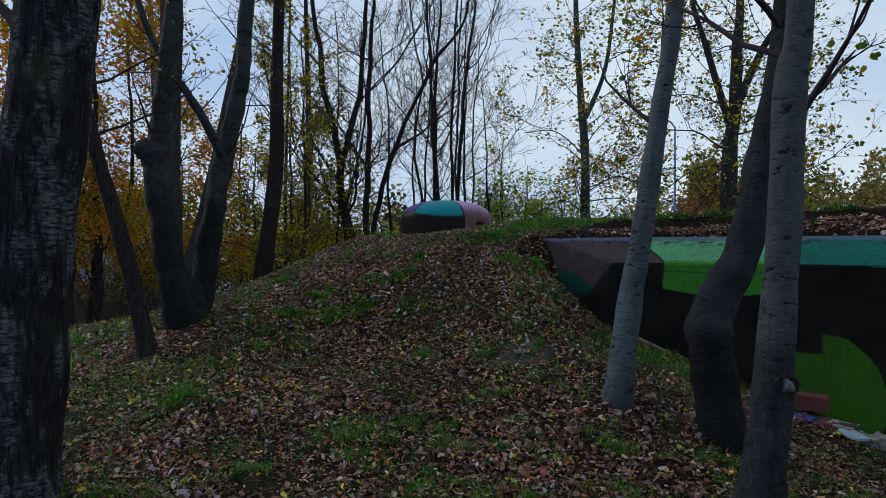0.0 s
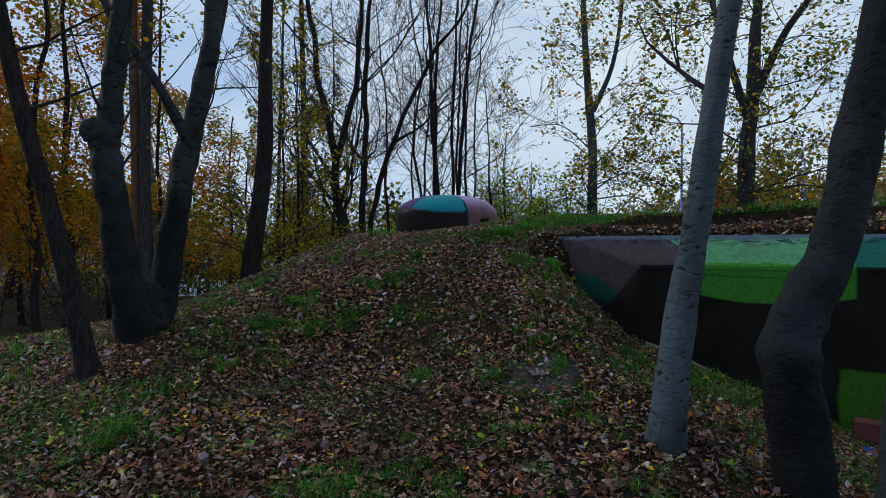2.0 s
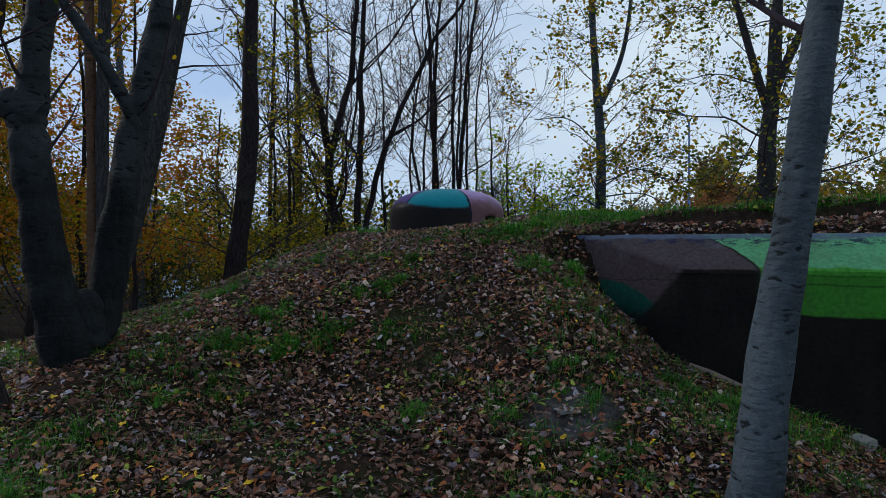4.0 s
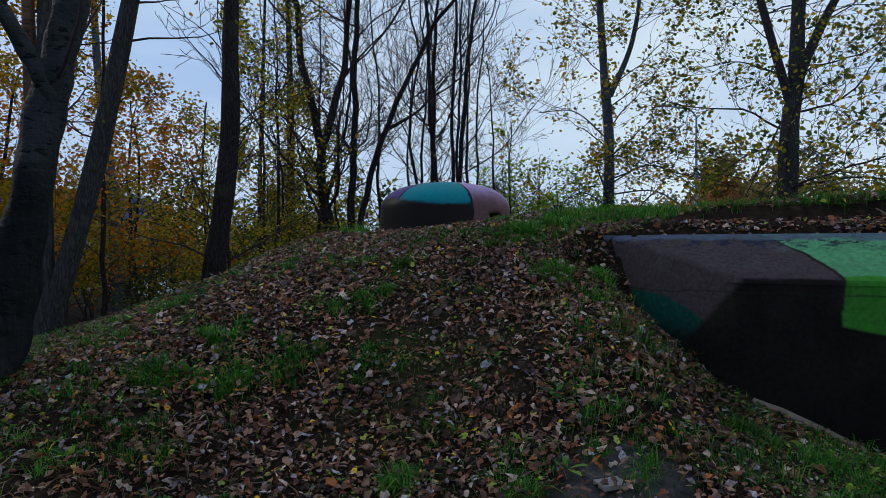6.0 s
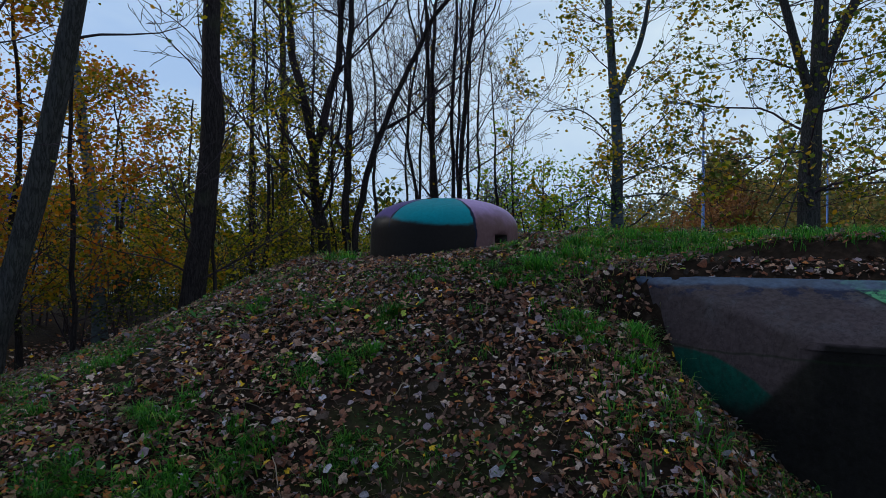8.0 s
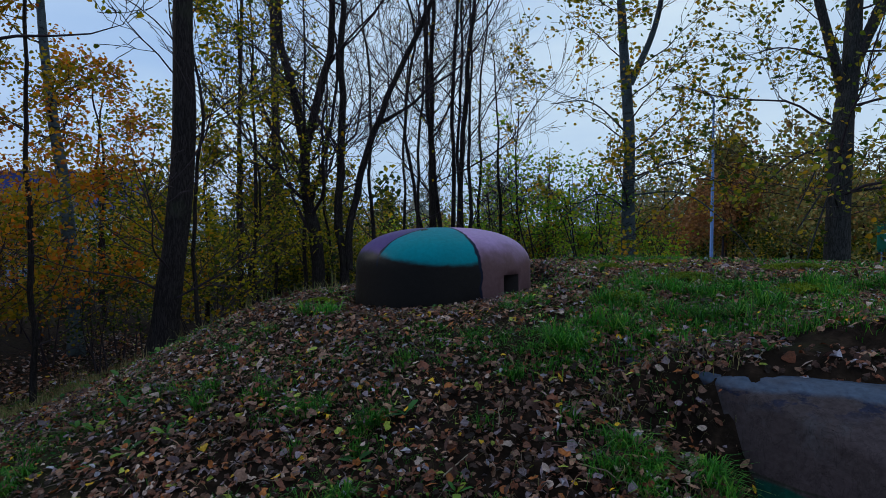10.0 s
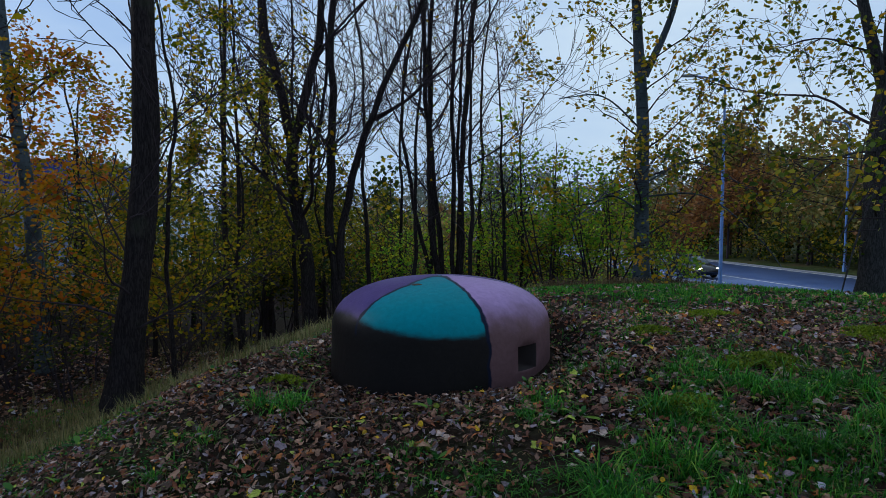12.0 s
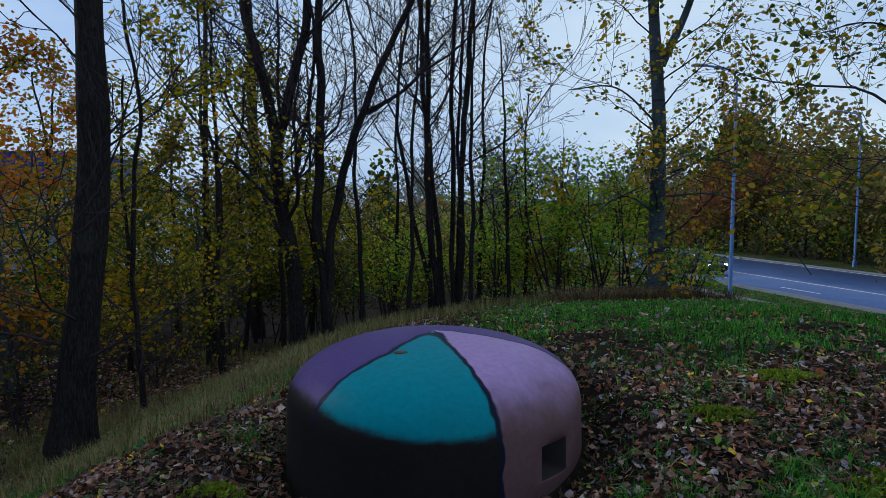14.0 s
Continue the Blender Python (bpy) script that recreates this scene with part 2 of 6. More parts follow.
M_RUST_LEAF = leaf_material("rust_leaf", [(0.0, (0.13, 0.07, 0.03)), (0.5, (0.26, 0.10, 0.035)), (1.0, (0.30, 0.16, 0.04))], 0.4)
# air haze over the farthest trees is put into this pale, greyish leaf colour
M_HAZED = leaf_material("hazed_leaf", [(0.0, (0.12, 0.16, 0.14)), (0.5, (0.18, 0.205, 0.165)), (0.85, (0.26, 0.24, 0.18)), (1.0, (0.25, 0.19, 0.17))], 0.4)
M_RUSTY = leaf_material("rusty_stalk", [(0.0, (0.04, 0.020, 0.010)), (0.5, (0.10, 0.050, 0.022)), (0.8, (0.17, 0.11, 0.05)), (1.0, (0.10, 0.13, 0.03))], 0.2)
M_UNDER = leaf_material("undergrowth_leaf", [(0.0, (0.010, 0.032, 0.006)), (0.5, (0.036, 0.07, 0.006)), (0.82, (0.18, 0.17, 0.007)), (1.0, (0.42, 0.28, 0.010))], 0.45)
M_THICK_BARK = rough_bark("thick_trunk_bark", (0.006, 0.006, 0.007), (0.030, 0.031, 0.036), (0.105, 0.118, 0.140))
M_BARK = rough_bark("dark_bark", (0.012, 0.010, 0.011), (0.055, 0.046, 0.049))
M_BARK_GREY = rough_bark("grey_bark", (0.022, 0.022, 0.024), (0.085, 0.085, 0.088))
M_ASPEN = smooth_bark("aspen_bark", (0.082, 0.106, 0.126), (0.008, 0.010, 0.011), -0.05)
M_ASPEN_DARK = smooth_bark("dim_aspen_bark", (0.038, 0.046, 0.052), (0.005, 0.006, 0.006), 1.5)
# darker copy of the bark: the shade round the crooked trunk is in its colour
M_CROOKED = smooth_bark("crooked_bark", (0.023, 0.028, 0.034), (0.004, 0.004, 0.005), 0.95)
M_ASPEN_GREY = smooth_bark("grey_aspen_bark", (0.056, 0.066, 0.079), (0.005, 0.005, 0.005), 0.95)
M_ORANGE_BARK = smooth_bark("peeling_bark", (0.13, 0.075, 0.05), (0.025, 0.018, 0.016))
M_TWIG = twig_material()


def plain(name, c, rough=0.7, metal=0.0, vary=0.25, scale=3.0):
    k = Mat(name, rough, metal)
    k.color(k.mix(k.noise(scale, 5), tuple(q * (1 - vary) for q in c), tuple(min(1, q * (1 + vary)) for q in c)))
    k.bump(k.noise(scale * 12, 4), 0.2, 0.005)
    return k.m


# ---- mesh helpers ----
def link(name, mesh, material=None, parent=None, label="", smooth=True):
    ob = new(name, mesh)
    if material:
        for m in material if isinstance(material, (list, tuple)) else [material]:
            mesh.materials.append(m)
    if smooth and len(mesh.polygons):
        mesh.polygons.foreach_set("use_smooth", np.ones(len(mesh.polygons), bool))
    if parent:
        ob.parent = parent
    return tagged(ob, label)


def part(name, bm, material, parent, label="", smooth=False):
    mesh = bpy.data.meshes.new(name)
    bm.to_mesh(mesh)
    bm.free()
    return link(name, mesh, material, parent, label, smooth)


def mesh_of(name, verts, faces):
    mesh = bpy.data.meshes.new(name)
    verts, faces = np.asarray(verts, float), np.asarray(faces, int)
    n, k = faces.shape
    mesh.vertices.add(len(verts))
    mesh.vertices.foreach_set("co", verts.ravel())
    mesh.loops.add(n * k)
    mesh.loops.foreach_set("vertex_index", faces.ravel())
    mesh.polygons.add(n)
    mesh.polygons.foreach_set("loop_start", np.arange(n) * k)
    mesh.update(calc_edges=True)
    mesh.validate()
    return mesh


def box_bm(size, at=(0, 0, 0), bevel=0.0, turn=(0, 0, 0), segments=2):
    bm = bmesh.new()
    bmesh.ops.create_cube(bm, size=1, matrix=pose(*at, *turn) @ Matrix.Diagonal((*size, 1)))
    if bevel:
        bmesh.ops.bevel(bm, geom=bm.edges[:], offset=bevel, segments=segments, affect="EDGES", profile=0.5)
    return bm


def empty(name, at=(0, 0, 0), label="", category="", group="", kind=""):
    ob = new(name)
    ob.location = at
    ob.empty_display_size = 0.2
    return tagged(ob, label, category, group, kind)


def smooth_path(points, steps):
    """A smooth curve through the points."""
    p = [Vector(q) for q in points]
    p = [2 * p[0] - p[1]] + p + [2 * p[-1] - p[-2]]
    out = []
    for i in range(1, len(p) - 2):
        for j in range(steps):
            t = j / steps
            a, b, c, d = p[i - 1:i + 3]
            out.append(0.5 * (2 * b + (c - a) * t + (2 * a - 5 * b + 4 * c - d) * t * t + (3 * b - a - 3 * c + d) * t ** 3))
    out.append(p[-2].copy())
    return out


def tube(path, radii, sides, rng=None, lumps=0.0):
    """Verts and quads of a tube along the path."""
    p = np.array([tuple(q) for q in path])
    d = np.gradient(p, axis=0)
    d /= np.linalg.norm(d, axis=1)[:, None] + 1e-9
    ref = np.array([0.31, 0.95, 0.05])
    u = np.cross(d, ref)
    u /= np.linalg.norm(u, axis=1)[:, None] + 1e-9
    v = np.cross(d, u)
    a = np.linspace(0, 2 * np.pi, sides, endpoint=False)
    r = np.asarray(radii)[:, None]
    if lumps and rng is not None:
        k = rng.uniform(0, 6.28, 6)
        s = np.linspace(0, len(p) * 0.35, len(p))[:, None]
        r = r * (1 + lumps * (0.5 * np.sin(2 * a + k[0] + s) + 0.35 * np.sin(3 * a + k[1] - 1.3 * s) + 0.3 * np.sin(5 * a + k[2] + 2.1 * s) + 0.4 * np.sin(s * 2.7 + k[3])))
    ring = p[:, None, :] + (np.cos(a)[None, :, None] * u[:, None, :] + np.sin(a)[None, :, None] * v[:, None, :]) * (r[:, :, None] if r.ndim == 2 else r)
    verts = ring.reshape(-1, 3)
    i = np.arange(len(p) - 1)[:, None] * sides
    j = np.arange(sides)[None, :]
    j2 = (j + 1) % sides
    quads = np.stack([i + j, i + j2, i + sides + j2, i + sides + j], -1).reshape(-1, 4)
    return verts, quads


def merged(chunks):
    vs, fs, n = [], [], 0
    for v, f in chunks:
        vs.append(v)
        fs.append(f + n)
        n += len(v)
    return np.concatenate(vs), np.concatenate(fs)


def leaf_cloud(rng, at, size, width=0.7, droop=0.5, fold=0.25, rounder=False):
    """One folded leaf of two triangles a side at each place."""
    n = len(at)
    size = size * rng.uniform(0.6, 1.25, n)
    a = rng.uniform(0, 2 * np.pi, n)
    down = rng.uniform(-1.0, 0.4, n) * droop * 1.6
    d = np.stack([np.cos(a) * np.cos(down), np.sin(a) * np.cos(down), np.sin(down)], 1)
    side = np.cross(d, rng.normal(0, 1, (n, 3)))
    side /= np.linalg.norm(side, axis=1)[:, None] + 1e-9
    up = np.cross(side, d)
    s = size[:, None]
    mid = at + d * s * 0.45 - up * s * fold * 0.5
    verts = np.stack([at, mid + side * s * width * 0.5 + up * s * fold * 0.5, at + d * s, mid - side * s * width * 0.5 + up * s * fold * 0.5], 1).reshape(-1, 3)
    if rounder:
        a1, a2 = at + d * s * 0.22 - up * s * fold * 0.2, at + d * s * 0.62 - up * s * fold * 0.3
        w1, w2 = side * s * width * 0.52, side * s * width * 0.46
        verts = np.stack([at, a1 + w1, a2 + w2, at + d * s * 1.05, a2 - w2, a1 - w1], 1).reshape(-1, 3)
        i = np.arange(n)[:, None] * 6
        return verts, np.concatenate([i + [[0, 1, 5]], i + [[1, 2, 5]], i + [[2, 4, 5]], i + [[2, 3, 4]]])
    i = np.arange(n)[:, None] * 4
    return verts, np.concatenate([i + [[0, 1, 2]], i + [[0, 2, 3]]])


# ---- the lie of the land ----
def sig(v):
    return 1 / (1 + np.exp(-np.clip(v, -40, 40)))


def soft(v):
    return np.log1p(np.exp(np.clip(v, -30, 30)))


WALL_AT, WALL_DIR, WALL_OUT = (1.33, 8.33), (0.896, -0.444), (-0.444, -0.896)
ROAD_Z = -2.2


def road_x(y):
    return 23.3 - 0.27 * (y - 40.8) - 0.0010 * np.maximum(y - 60, 0) ** 2


def land(x, y):
    """The height of the ground."""
    x, y = np.asarray(x, float), np.asarray(y, float)
    xc, yc = np.clip(x, -14, 14), np.clip(y, -6, 30)
    m = sig((yc - 7.0227) / 1.5608)
    z = -0.3534 - 0.0408 * xc - 0.0852 * np.minimum(yc, 14) + 3.2577 * m * sig((xc + 3.2584 - 0.0293 * (yc - 9)) / 1.5361)
    z = z - (0.1562 - 0.0045 * np.maximum(xc, 0) + 0.0201 * np.minimum(xc, 0)) * soft(yc - 14)
    z = z + 0.0736 * np.exp(-((x + 2.2) ** 2 + (y - 6.6) ** 2) / 1.2) - 0.2721 * np.exp(-((x + 0.6) ** 2 + (y - 6.6) ** 2))
    z = z + 0.32 * sig((-4.2 - x) / 0.6) * np.exp(-((y - 8) / 4.5) ** 2)
    z = np.minimum(z, 1.50 - 0.108 * soft(y - 14.5) - 0.048 * np.clip(x - 2.5, 0, 9) * np.clip((y - 11) / 4, 0, 1) - 0.06 * np.clip(x - 4.0, 0, 8) * np.clip((y - 13) / 4, 0, 1))
    s = (x - WALL_AT[0]) * WALL_DIR[0] + (y - WALL_AT[1]) * WALL_DIR[1]
    n = (x - WALL_AT[0]) * WALL_OUT[0] + (y - WALL_AT[1]) * WALL_OUT[1]
    # the bank against the end of the bunker
    z = np.maximum(z, np.minimum(1.24, 1.24 - 1.3 * np.clip(n - 0.02, 0, 9) - 0.9 * np.clip(-s - 0.25, 0, 9)) - 3 * np.clip(-n - 0.6, 0, 9) - 9 * (s > 0.3))
    # the earth heaped over the bunker
    heap = sig((-0.1 - n) / 0.04) * sig((s - 0.3) / 0.15) * sig((10.8 - s) / 0.3)
    z = z + heap * np.maximum(0, 1.41 + 0.06 * np.clip(s - 1, 0, 5) - 0.12 * np.clip(-n - 3.5, 0, 30) - z)
    z = z - 0.17 * np.exp(-(((x - 0.0) ** 2 + (y - 11.0) ** 2) / 1.0) ** 2) + 0.16 * np.exp(-((x + 1.55) ** 2 / 0.9 + (y - 11.0) ** 2 / 1.6))
    z = z - 0.13 * np.exp(-((np.hypot(x - 0.045, y - 11.2) - 0.90) / 0.13) ** 2) * sig((x - 0.35) / 0.12)
    # the hollow in front of the bunker
    face = np.clip(1.92 * n - 0.1, -0.1, 0.86)
    low = np.interp(n, (0.0, 0.118, 0.235, 0.5), (1.19, 0.787, 0.376, 0.145)) + 0.9 * np.clip(face - s, 0, 3) - 0.37 * np.clip(s - 0.86, 0, 3.2) * (s > face)
    hollow = sig((n - np.clip((s + 0.1) / 1.92 - 0.1, -0.1, 0.3)) / 0.025)
    z = z * (1 - hollow) + np.minimum(z, low) * hollow
    # the sunken strip along the roof edge, and the turf lip behind it
    lip = 0.45 + 0.45 * np.clip(s - 1.6, 0, 6)
    strip = sig((n + lip) / 0.018) * sig((0.2 - n) / 0.05) * sig((s - 0.25) / 0.08) * sig((11 - s) / 0.5)
    z = z * (1 - strip) + np.minimum(z, 1.09 + 0.135 * sig((-n - 0.13) / 0.015) + 0.20 * np.clip(-n - 0.13, 0, 1.0)) * strip
    # the long fall to the road, and to the valley
    far = np.clip((y - 23) / 12, 0, 1)
    far = far * far * (3 - 2 * far)
    z = z * (1 - far) + ROAD_Z * far
    side = np.clip((x - 10) / 8, 0, 1) * np.clip((y - 15) / 10, 0, 1)
    z = z * (1 - side) + ROAD_Z * side
    valley = np.clip((-x - 9) / 25, 0, 1)
    z = z - 3.0 * valley * valley * (3 - 2 * valley)
    return z


def ground():
    def axis(lo, hi, fine, a, b):
        mid = np.arange(a, b, fine)
        def tail(end, start, sign):
            out, step, q = [], fine, start
            while sign * (end - q) > 0:
                step *= 1.22
                q += sign * step
                out.append(q)
            return out
        return np.array(sorted(tail(lo, a, -1)) + list(mid) + tail(hi, b, 1))
    xs, ys = axis(-1800, 1800, 0.075, -4.5, 6.5), axis(-1500, 2200, 0.075, 1.5, 14)
    gx, gy = np.meshgrid(xs, ys)
    gz = land(gx, gy)
    rough = 0.018 * np.sin(gx * 7.1 + 2 * np.sin(gy * 3.3)) * np.sin(gy * 6.3 + 1.7 * np.sin(gx * 2.9)) + 0.03 * np.sin(gx * 2.3 + gy * 1.1) * np.sin(gy * 1.9 - gx * 0.7)
    gz = gz + rough * (np.hypot(gx, gy - 8) < 40) * (gz > ROAD_Z + 0.3)
    nx, ny = len(xs), len(ys)
    i = np.arange(ny - 1)[:, None] * nx + np.arange(nx - 1)[None, :]
    quads = np.stack([i, i + 1, i + nx + 1, i + nx], -1).reshape(-1, 4)
    ob = link("ground", mesh_of("ground", np.stack([gx, gy, gz], -1).reshape(-1, 3), quads), M_SOIL)
    return tagged(ob, "dark earth mound strewn with autumn leaves and thin grass", "ground", kind="structure")


ground()


# ---- the bunker ----
def paint_coat(k, c, dirt=0.5, relief=0.55):
    """Weathered matt paint on rough concrete."""
    fine = k.noise(30, 6)
    big = k.noise(2.2, 5)
    streak = k.noise(5, 5, k.coords((1, 1, 0.22)))
    c = k.mix(k.ramp(big, [(0.35, 0.0), (0.7, 0.45 * dirt)]), c, (0.04, 0.036, 0.03))
    c = k.mix(k.ramp(streak, [(0.5, 0.0), (0.75, 0.5 * dirt)]), c, (0.028, 0.026, 0.024))
    c = k.mix(1.0, c, k.ramp(fine, [(0.25, 1 - 0.58 * relief), (0.7, 1 + 0.27 * relief)]), "MULTIPLY")
    pits = k.voronoi(26, k.coords((1, 1, 1)))
    k.color(c)
    k.bump(k.math("ADD", k.math("MULTIPLY", fine, 0.6), k.ramp(pits, [(0.05, 0.0), (0.13, 0.7)])), relief, 0.012)


def bunker_paint(end=False):
    """Camouflage in brown, teal, greens and black. Local x runs along the wall, y out of it, z up."""
    k = Mat("bunker_end_camouflage" if end else "bunker_camouflage", 0.85, 0, 0.04)
    sep = k.n("SeparateXYZ")
    wob = k.n("TexNoise")
    wob.inputs["Scale"].default_value = 3.0
    k.t.links.new(k.tc.outputs["Object"], wob.inputs["Vector"])
    add = k.n("VectorMath")
    add.operation = "MULTIPLY_ADD"
    add.inputs[1].default_value = (0.07, 0.07, 0.07)
    k.t.links.new(wob.outputs["Color"], add.inputs[0])
    k.t.links.new(k.tc.outputs["Object"], add.inputs[2])
    k.t.links.new(add.outputs["Vector"], sep.inputs["Vector"])
    s, n, z = (k.math("SUBTRACT", sep.outputs[a], 0.035) for a in "XYZ")
    n = k.math("MULTIPLY", n, -1.0)
    black, brown, teal = (0.0085, 0.0080, 0.0082), (0.056, 0.043, 0.049), (0.003, 0.058, 0.044)
    pale, green, bright = (0.075, 0.27, 0.13), (0.035, 0.20, 0.025), (0.027, 0.108, 0.010)
    soft_e = 0.012
    # the seam between brown and green, slanting down the roof edge
    seam = k.math("ADD", k.math("MULTIPLY", n, k.math("SUBTRACT", 1.24, k.math("MULTIPLY", n, 0.72))), 1.08)
    right = k.over(s, seam, soft_e)
    # brown over the end and the roof edge, teal low on the end, black towards the front
    bow = k.math("SUBTRACT", s, 0.28)
    low_edge = k.math("SUBTRACT", 0.778, k.math("MULTIPLY", k.math("MULTIPLY", bow, bow), 0.92))
    e = k.mix(k.over(z, low_edge, soft_e), teal, brown)
    shade_edge = k.math("ADD", k.math("MULTIPLY", s, 1.15), -0.235)
    e = k.mix(k.over(z, shade_edge, 0.045), black, e)
    e = k.mix(k.over(z, 0.50, 0.07), black, e)
    upper = k.over(z, 0.892, soft_e)
    c = k.mix(k.over(s, 0.97, soft_e), e, k.mix(upper, black, brown))
    if end:
        c = e
    # the green patch, its lower edge rounded, then teal, then the low bright patch
    g_low = k.math("ADD", 0.55, k.math("MULTIPLY", k.math("POWER", k.math("ABSOLUTE", k.math("SUBTRACT", s, 2.15)), 2.0), 0.16))
    g = k.mix(k.over(z, 0.915, 0.01), green, pale)
    g = k.mix(k.over(z, g_low, soft_e), black, g)
    t = k.mix(k.over(z, 0.888, soft_e), black, (0.003, 0.105, 0.082))
    r = k.mix(k.over(s, 2.78, soft_e), g, t)
    dx = k.math("DIVIDE", k.math("SUBTRACT", s, 3.12), 0.50)
    dz = k.math("DIVIDE", k.math("SUBTRACT", z, -0.50), 0.68)
    blob = k.math("ADD", k.math("POWER", k.math("ABSOLUTE", dx), 2.0), k.math("POWER", k.math("ABSOLUTE", dz), 2.0))
    blob = k.math("MULTIPLY", k.math("SUBTRACT", 1.0, k.over(blob, 1.0, 0.04)), k.over(s, 3.08, 0.03))
    foot = k.math("MULTIPLY", k.over(s, 2.66, 0.02), k.math("SUBTRACT", 1.0, k.over(z, -0.02, 0.02)))
    low = k.math("MAXIMUM", blob, k.math("MULTIPLY", foot, k.math("SUBTRACT", 1.0, k.over(s, 3.12, 0.02))))
    r = k.mix(low, r, bright)
    c = k.mix(right, c, r) if not end else c
    line = k.math("SUBTRACT", 1.0, k.over(k.math("ABSOLUTE", k.math("SUBTRACT", s, seam)), 0.014, 0.01))
    c = k.mix(k.math("MULTIPLY", line, k.over(z, 0.70, 0.02)), c, (0.012, 0.014, 0.012)) if not end else c
    # faded, bluish bare spots
    faded = k.math("MULTIPLY", k.ramp(k.noise(4.5, 6, None, 0.7), [(0.50, 0.0), (0.66, 0.5)]), k.math("MULTIPLY", k.over(z, 0.96, 0.06), k.math("SUBTRACT", 1.0, k.math("MULTIPLY", right, 0.7))))
    c = k.mix(faded, c, (0.085, 0.088, 0.11))
    chipped = k.math("MULTIPLY", k.ramp(k.noise(9, 5, k.coords((1, 1, 2.2)), 0.7), [(0.50, 0.0), (0.57, 0.9)]), k.over(z, 1.095, 0.03))
    c = k.mix(chipped, c, (0.012, 0.017, 0.045))
    scuff = k.math("ABSOLUTE", k.math("SUBTRACT", k.noise(13, 5, k.coords((1, 1, 0.5)), 0.65, 0.8), 0.5))
    c = k.mix(k.math("MULTIPLY", k.ramp(scuff, [(0.0, 0.4), (0.03, 0.0)]), k.math("SUBTRACT", 1.0, right)), c, (0.016, 0.013, 0.016))
    board = k.math("SUBTRACT", 1.0, k.over(k.math("ABSOLUTE", k.math("SUBTRACT", z, 0.79)), 0.006, 0.005))
    c = k.mix(k.math("MULTIPLY", board, 0.55), c, (0.01, 0.02, 0.01))
    # bare concrete along the top
    top = k.math("MAXIMUM", k.over(z, 1.15, 0.012), k.over(sep.outputs["Y"], 0.06, 0.02))
    c = k.mix(k.math("MULTIPLY", top, k.ramp(k.noise(6, 3), [(0.35, 0.6), (0.6, 1.0)])), c, (0.075, 0.105, 0.165))
    paint_coat(k, c, 0.55, 0.6)
    return k.m


def bunker():
    root = empty("bunker", (WALL_AT[0], WALL_AT[1], 0), "half-buried concrete bunker painted in camouflage patches", "bunker")
    root.rotation_euler[2] = math.atan2(WALL_DIR[1], WALL_DIR[0])
    paint, end_paint = bunker_paint(), bunker_paint(True)

    def prism(name, section, label):
        """The section run along the wall, local y to the back, its end cut at a slant."""
        bm = bmesh.new()
        rows = []
        for q in [0.0, 0.55] + [0.55 + 0.35 * i for i in range(1, 29)]:
            rows.append([bm.verts.new((q - y * 1.92 - 0.2 * (1.1 - z) * max(0.0, 1 - q / 0.55), y, z)) for y, z in section])
        k = len(section)
        for a, b in zip(rows, rows[1:]):
            for i in range(k):
                bm.faces.new((a[i], b[i], b[(i + 1) % k], a[(i + 1) % k]))
        bm.faces.new(rows[0]).material_index = 1
        bm.faces.new(rows[-1][::-1])
        bmesh.ops.recalc_face_normals(bm, faces=bm.faces[:])
        rim = [e for e in rows[0][0].link_edges[:] + [q for v in rows[0] for q in v.link_edges] if all(v in rows[0] for v in e.verts) and max(v.co.y for v in e.verts) < 0.1]
        bmesh.ops.bevel(bm, geom=list(set(rim)), offset=0.09, segments=6, affect="EDGES", profile=0.5, clamp_overlap=True)
        ob = part(name, bm, [paint, end_paint], root, label, True)
        ob.data.set_sharp_from_angle(angle=radians(24))
        return ob

    prism("roof_slab", [(0.9, 1.13), (0.12, 1.195), (0.03, 1.19), (-0.02, 1.17), (-0.25, 1.05), (-0.47, 0.915), (-0.497, 0.892), (-0.503, 0.86), (0.9, 0.86)], "sloping concrete roof edge in brown, pale green and teal")
    prism("wall", [(0.9, 0.86), (-0.499, 0.86), (-0.499, -1.5), (0.9, -1.5)], "upright black-painted wall with green patches")
    return root


bunker()


# ---- the cupola ----
CUP = (0.045, 11.2)
CUP_R, CUP_TOP, CUP_FOOT = 0.81, 1.89, 1.02
HOLE_AT, HOLE_W, HOLE_Z = radians(46), 0.20, (1.335, 1.495)


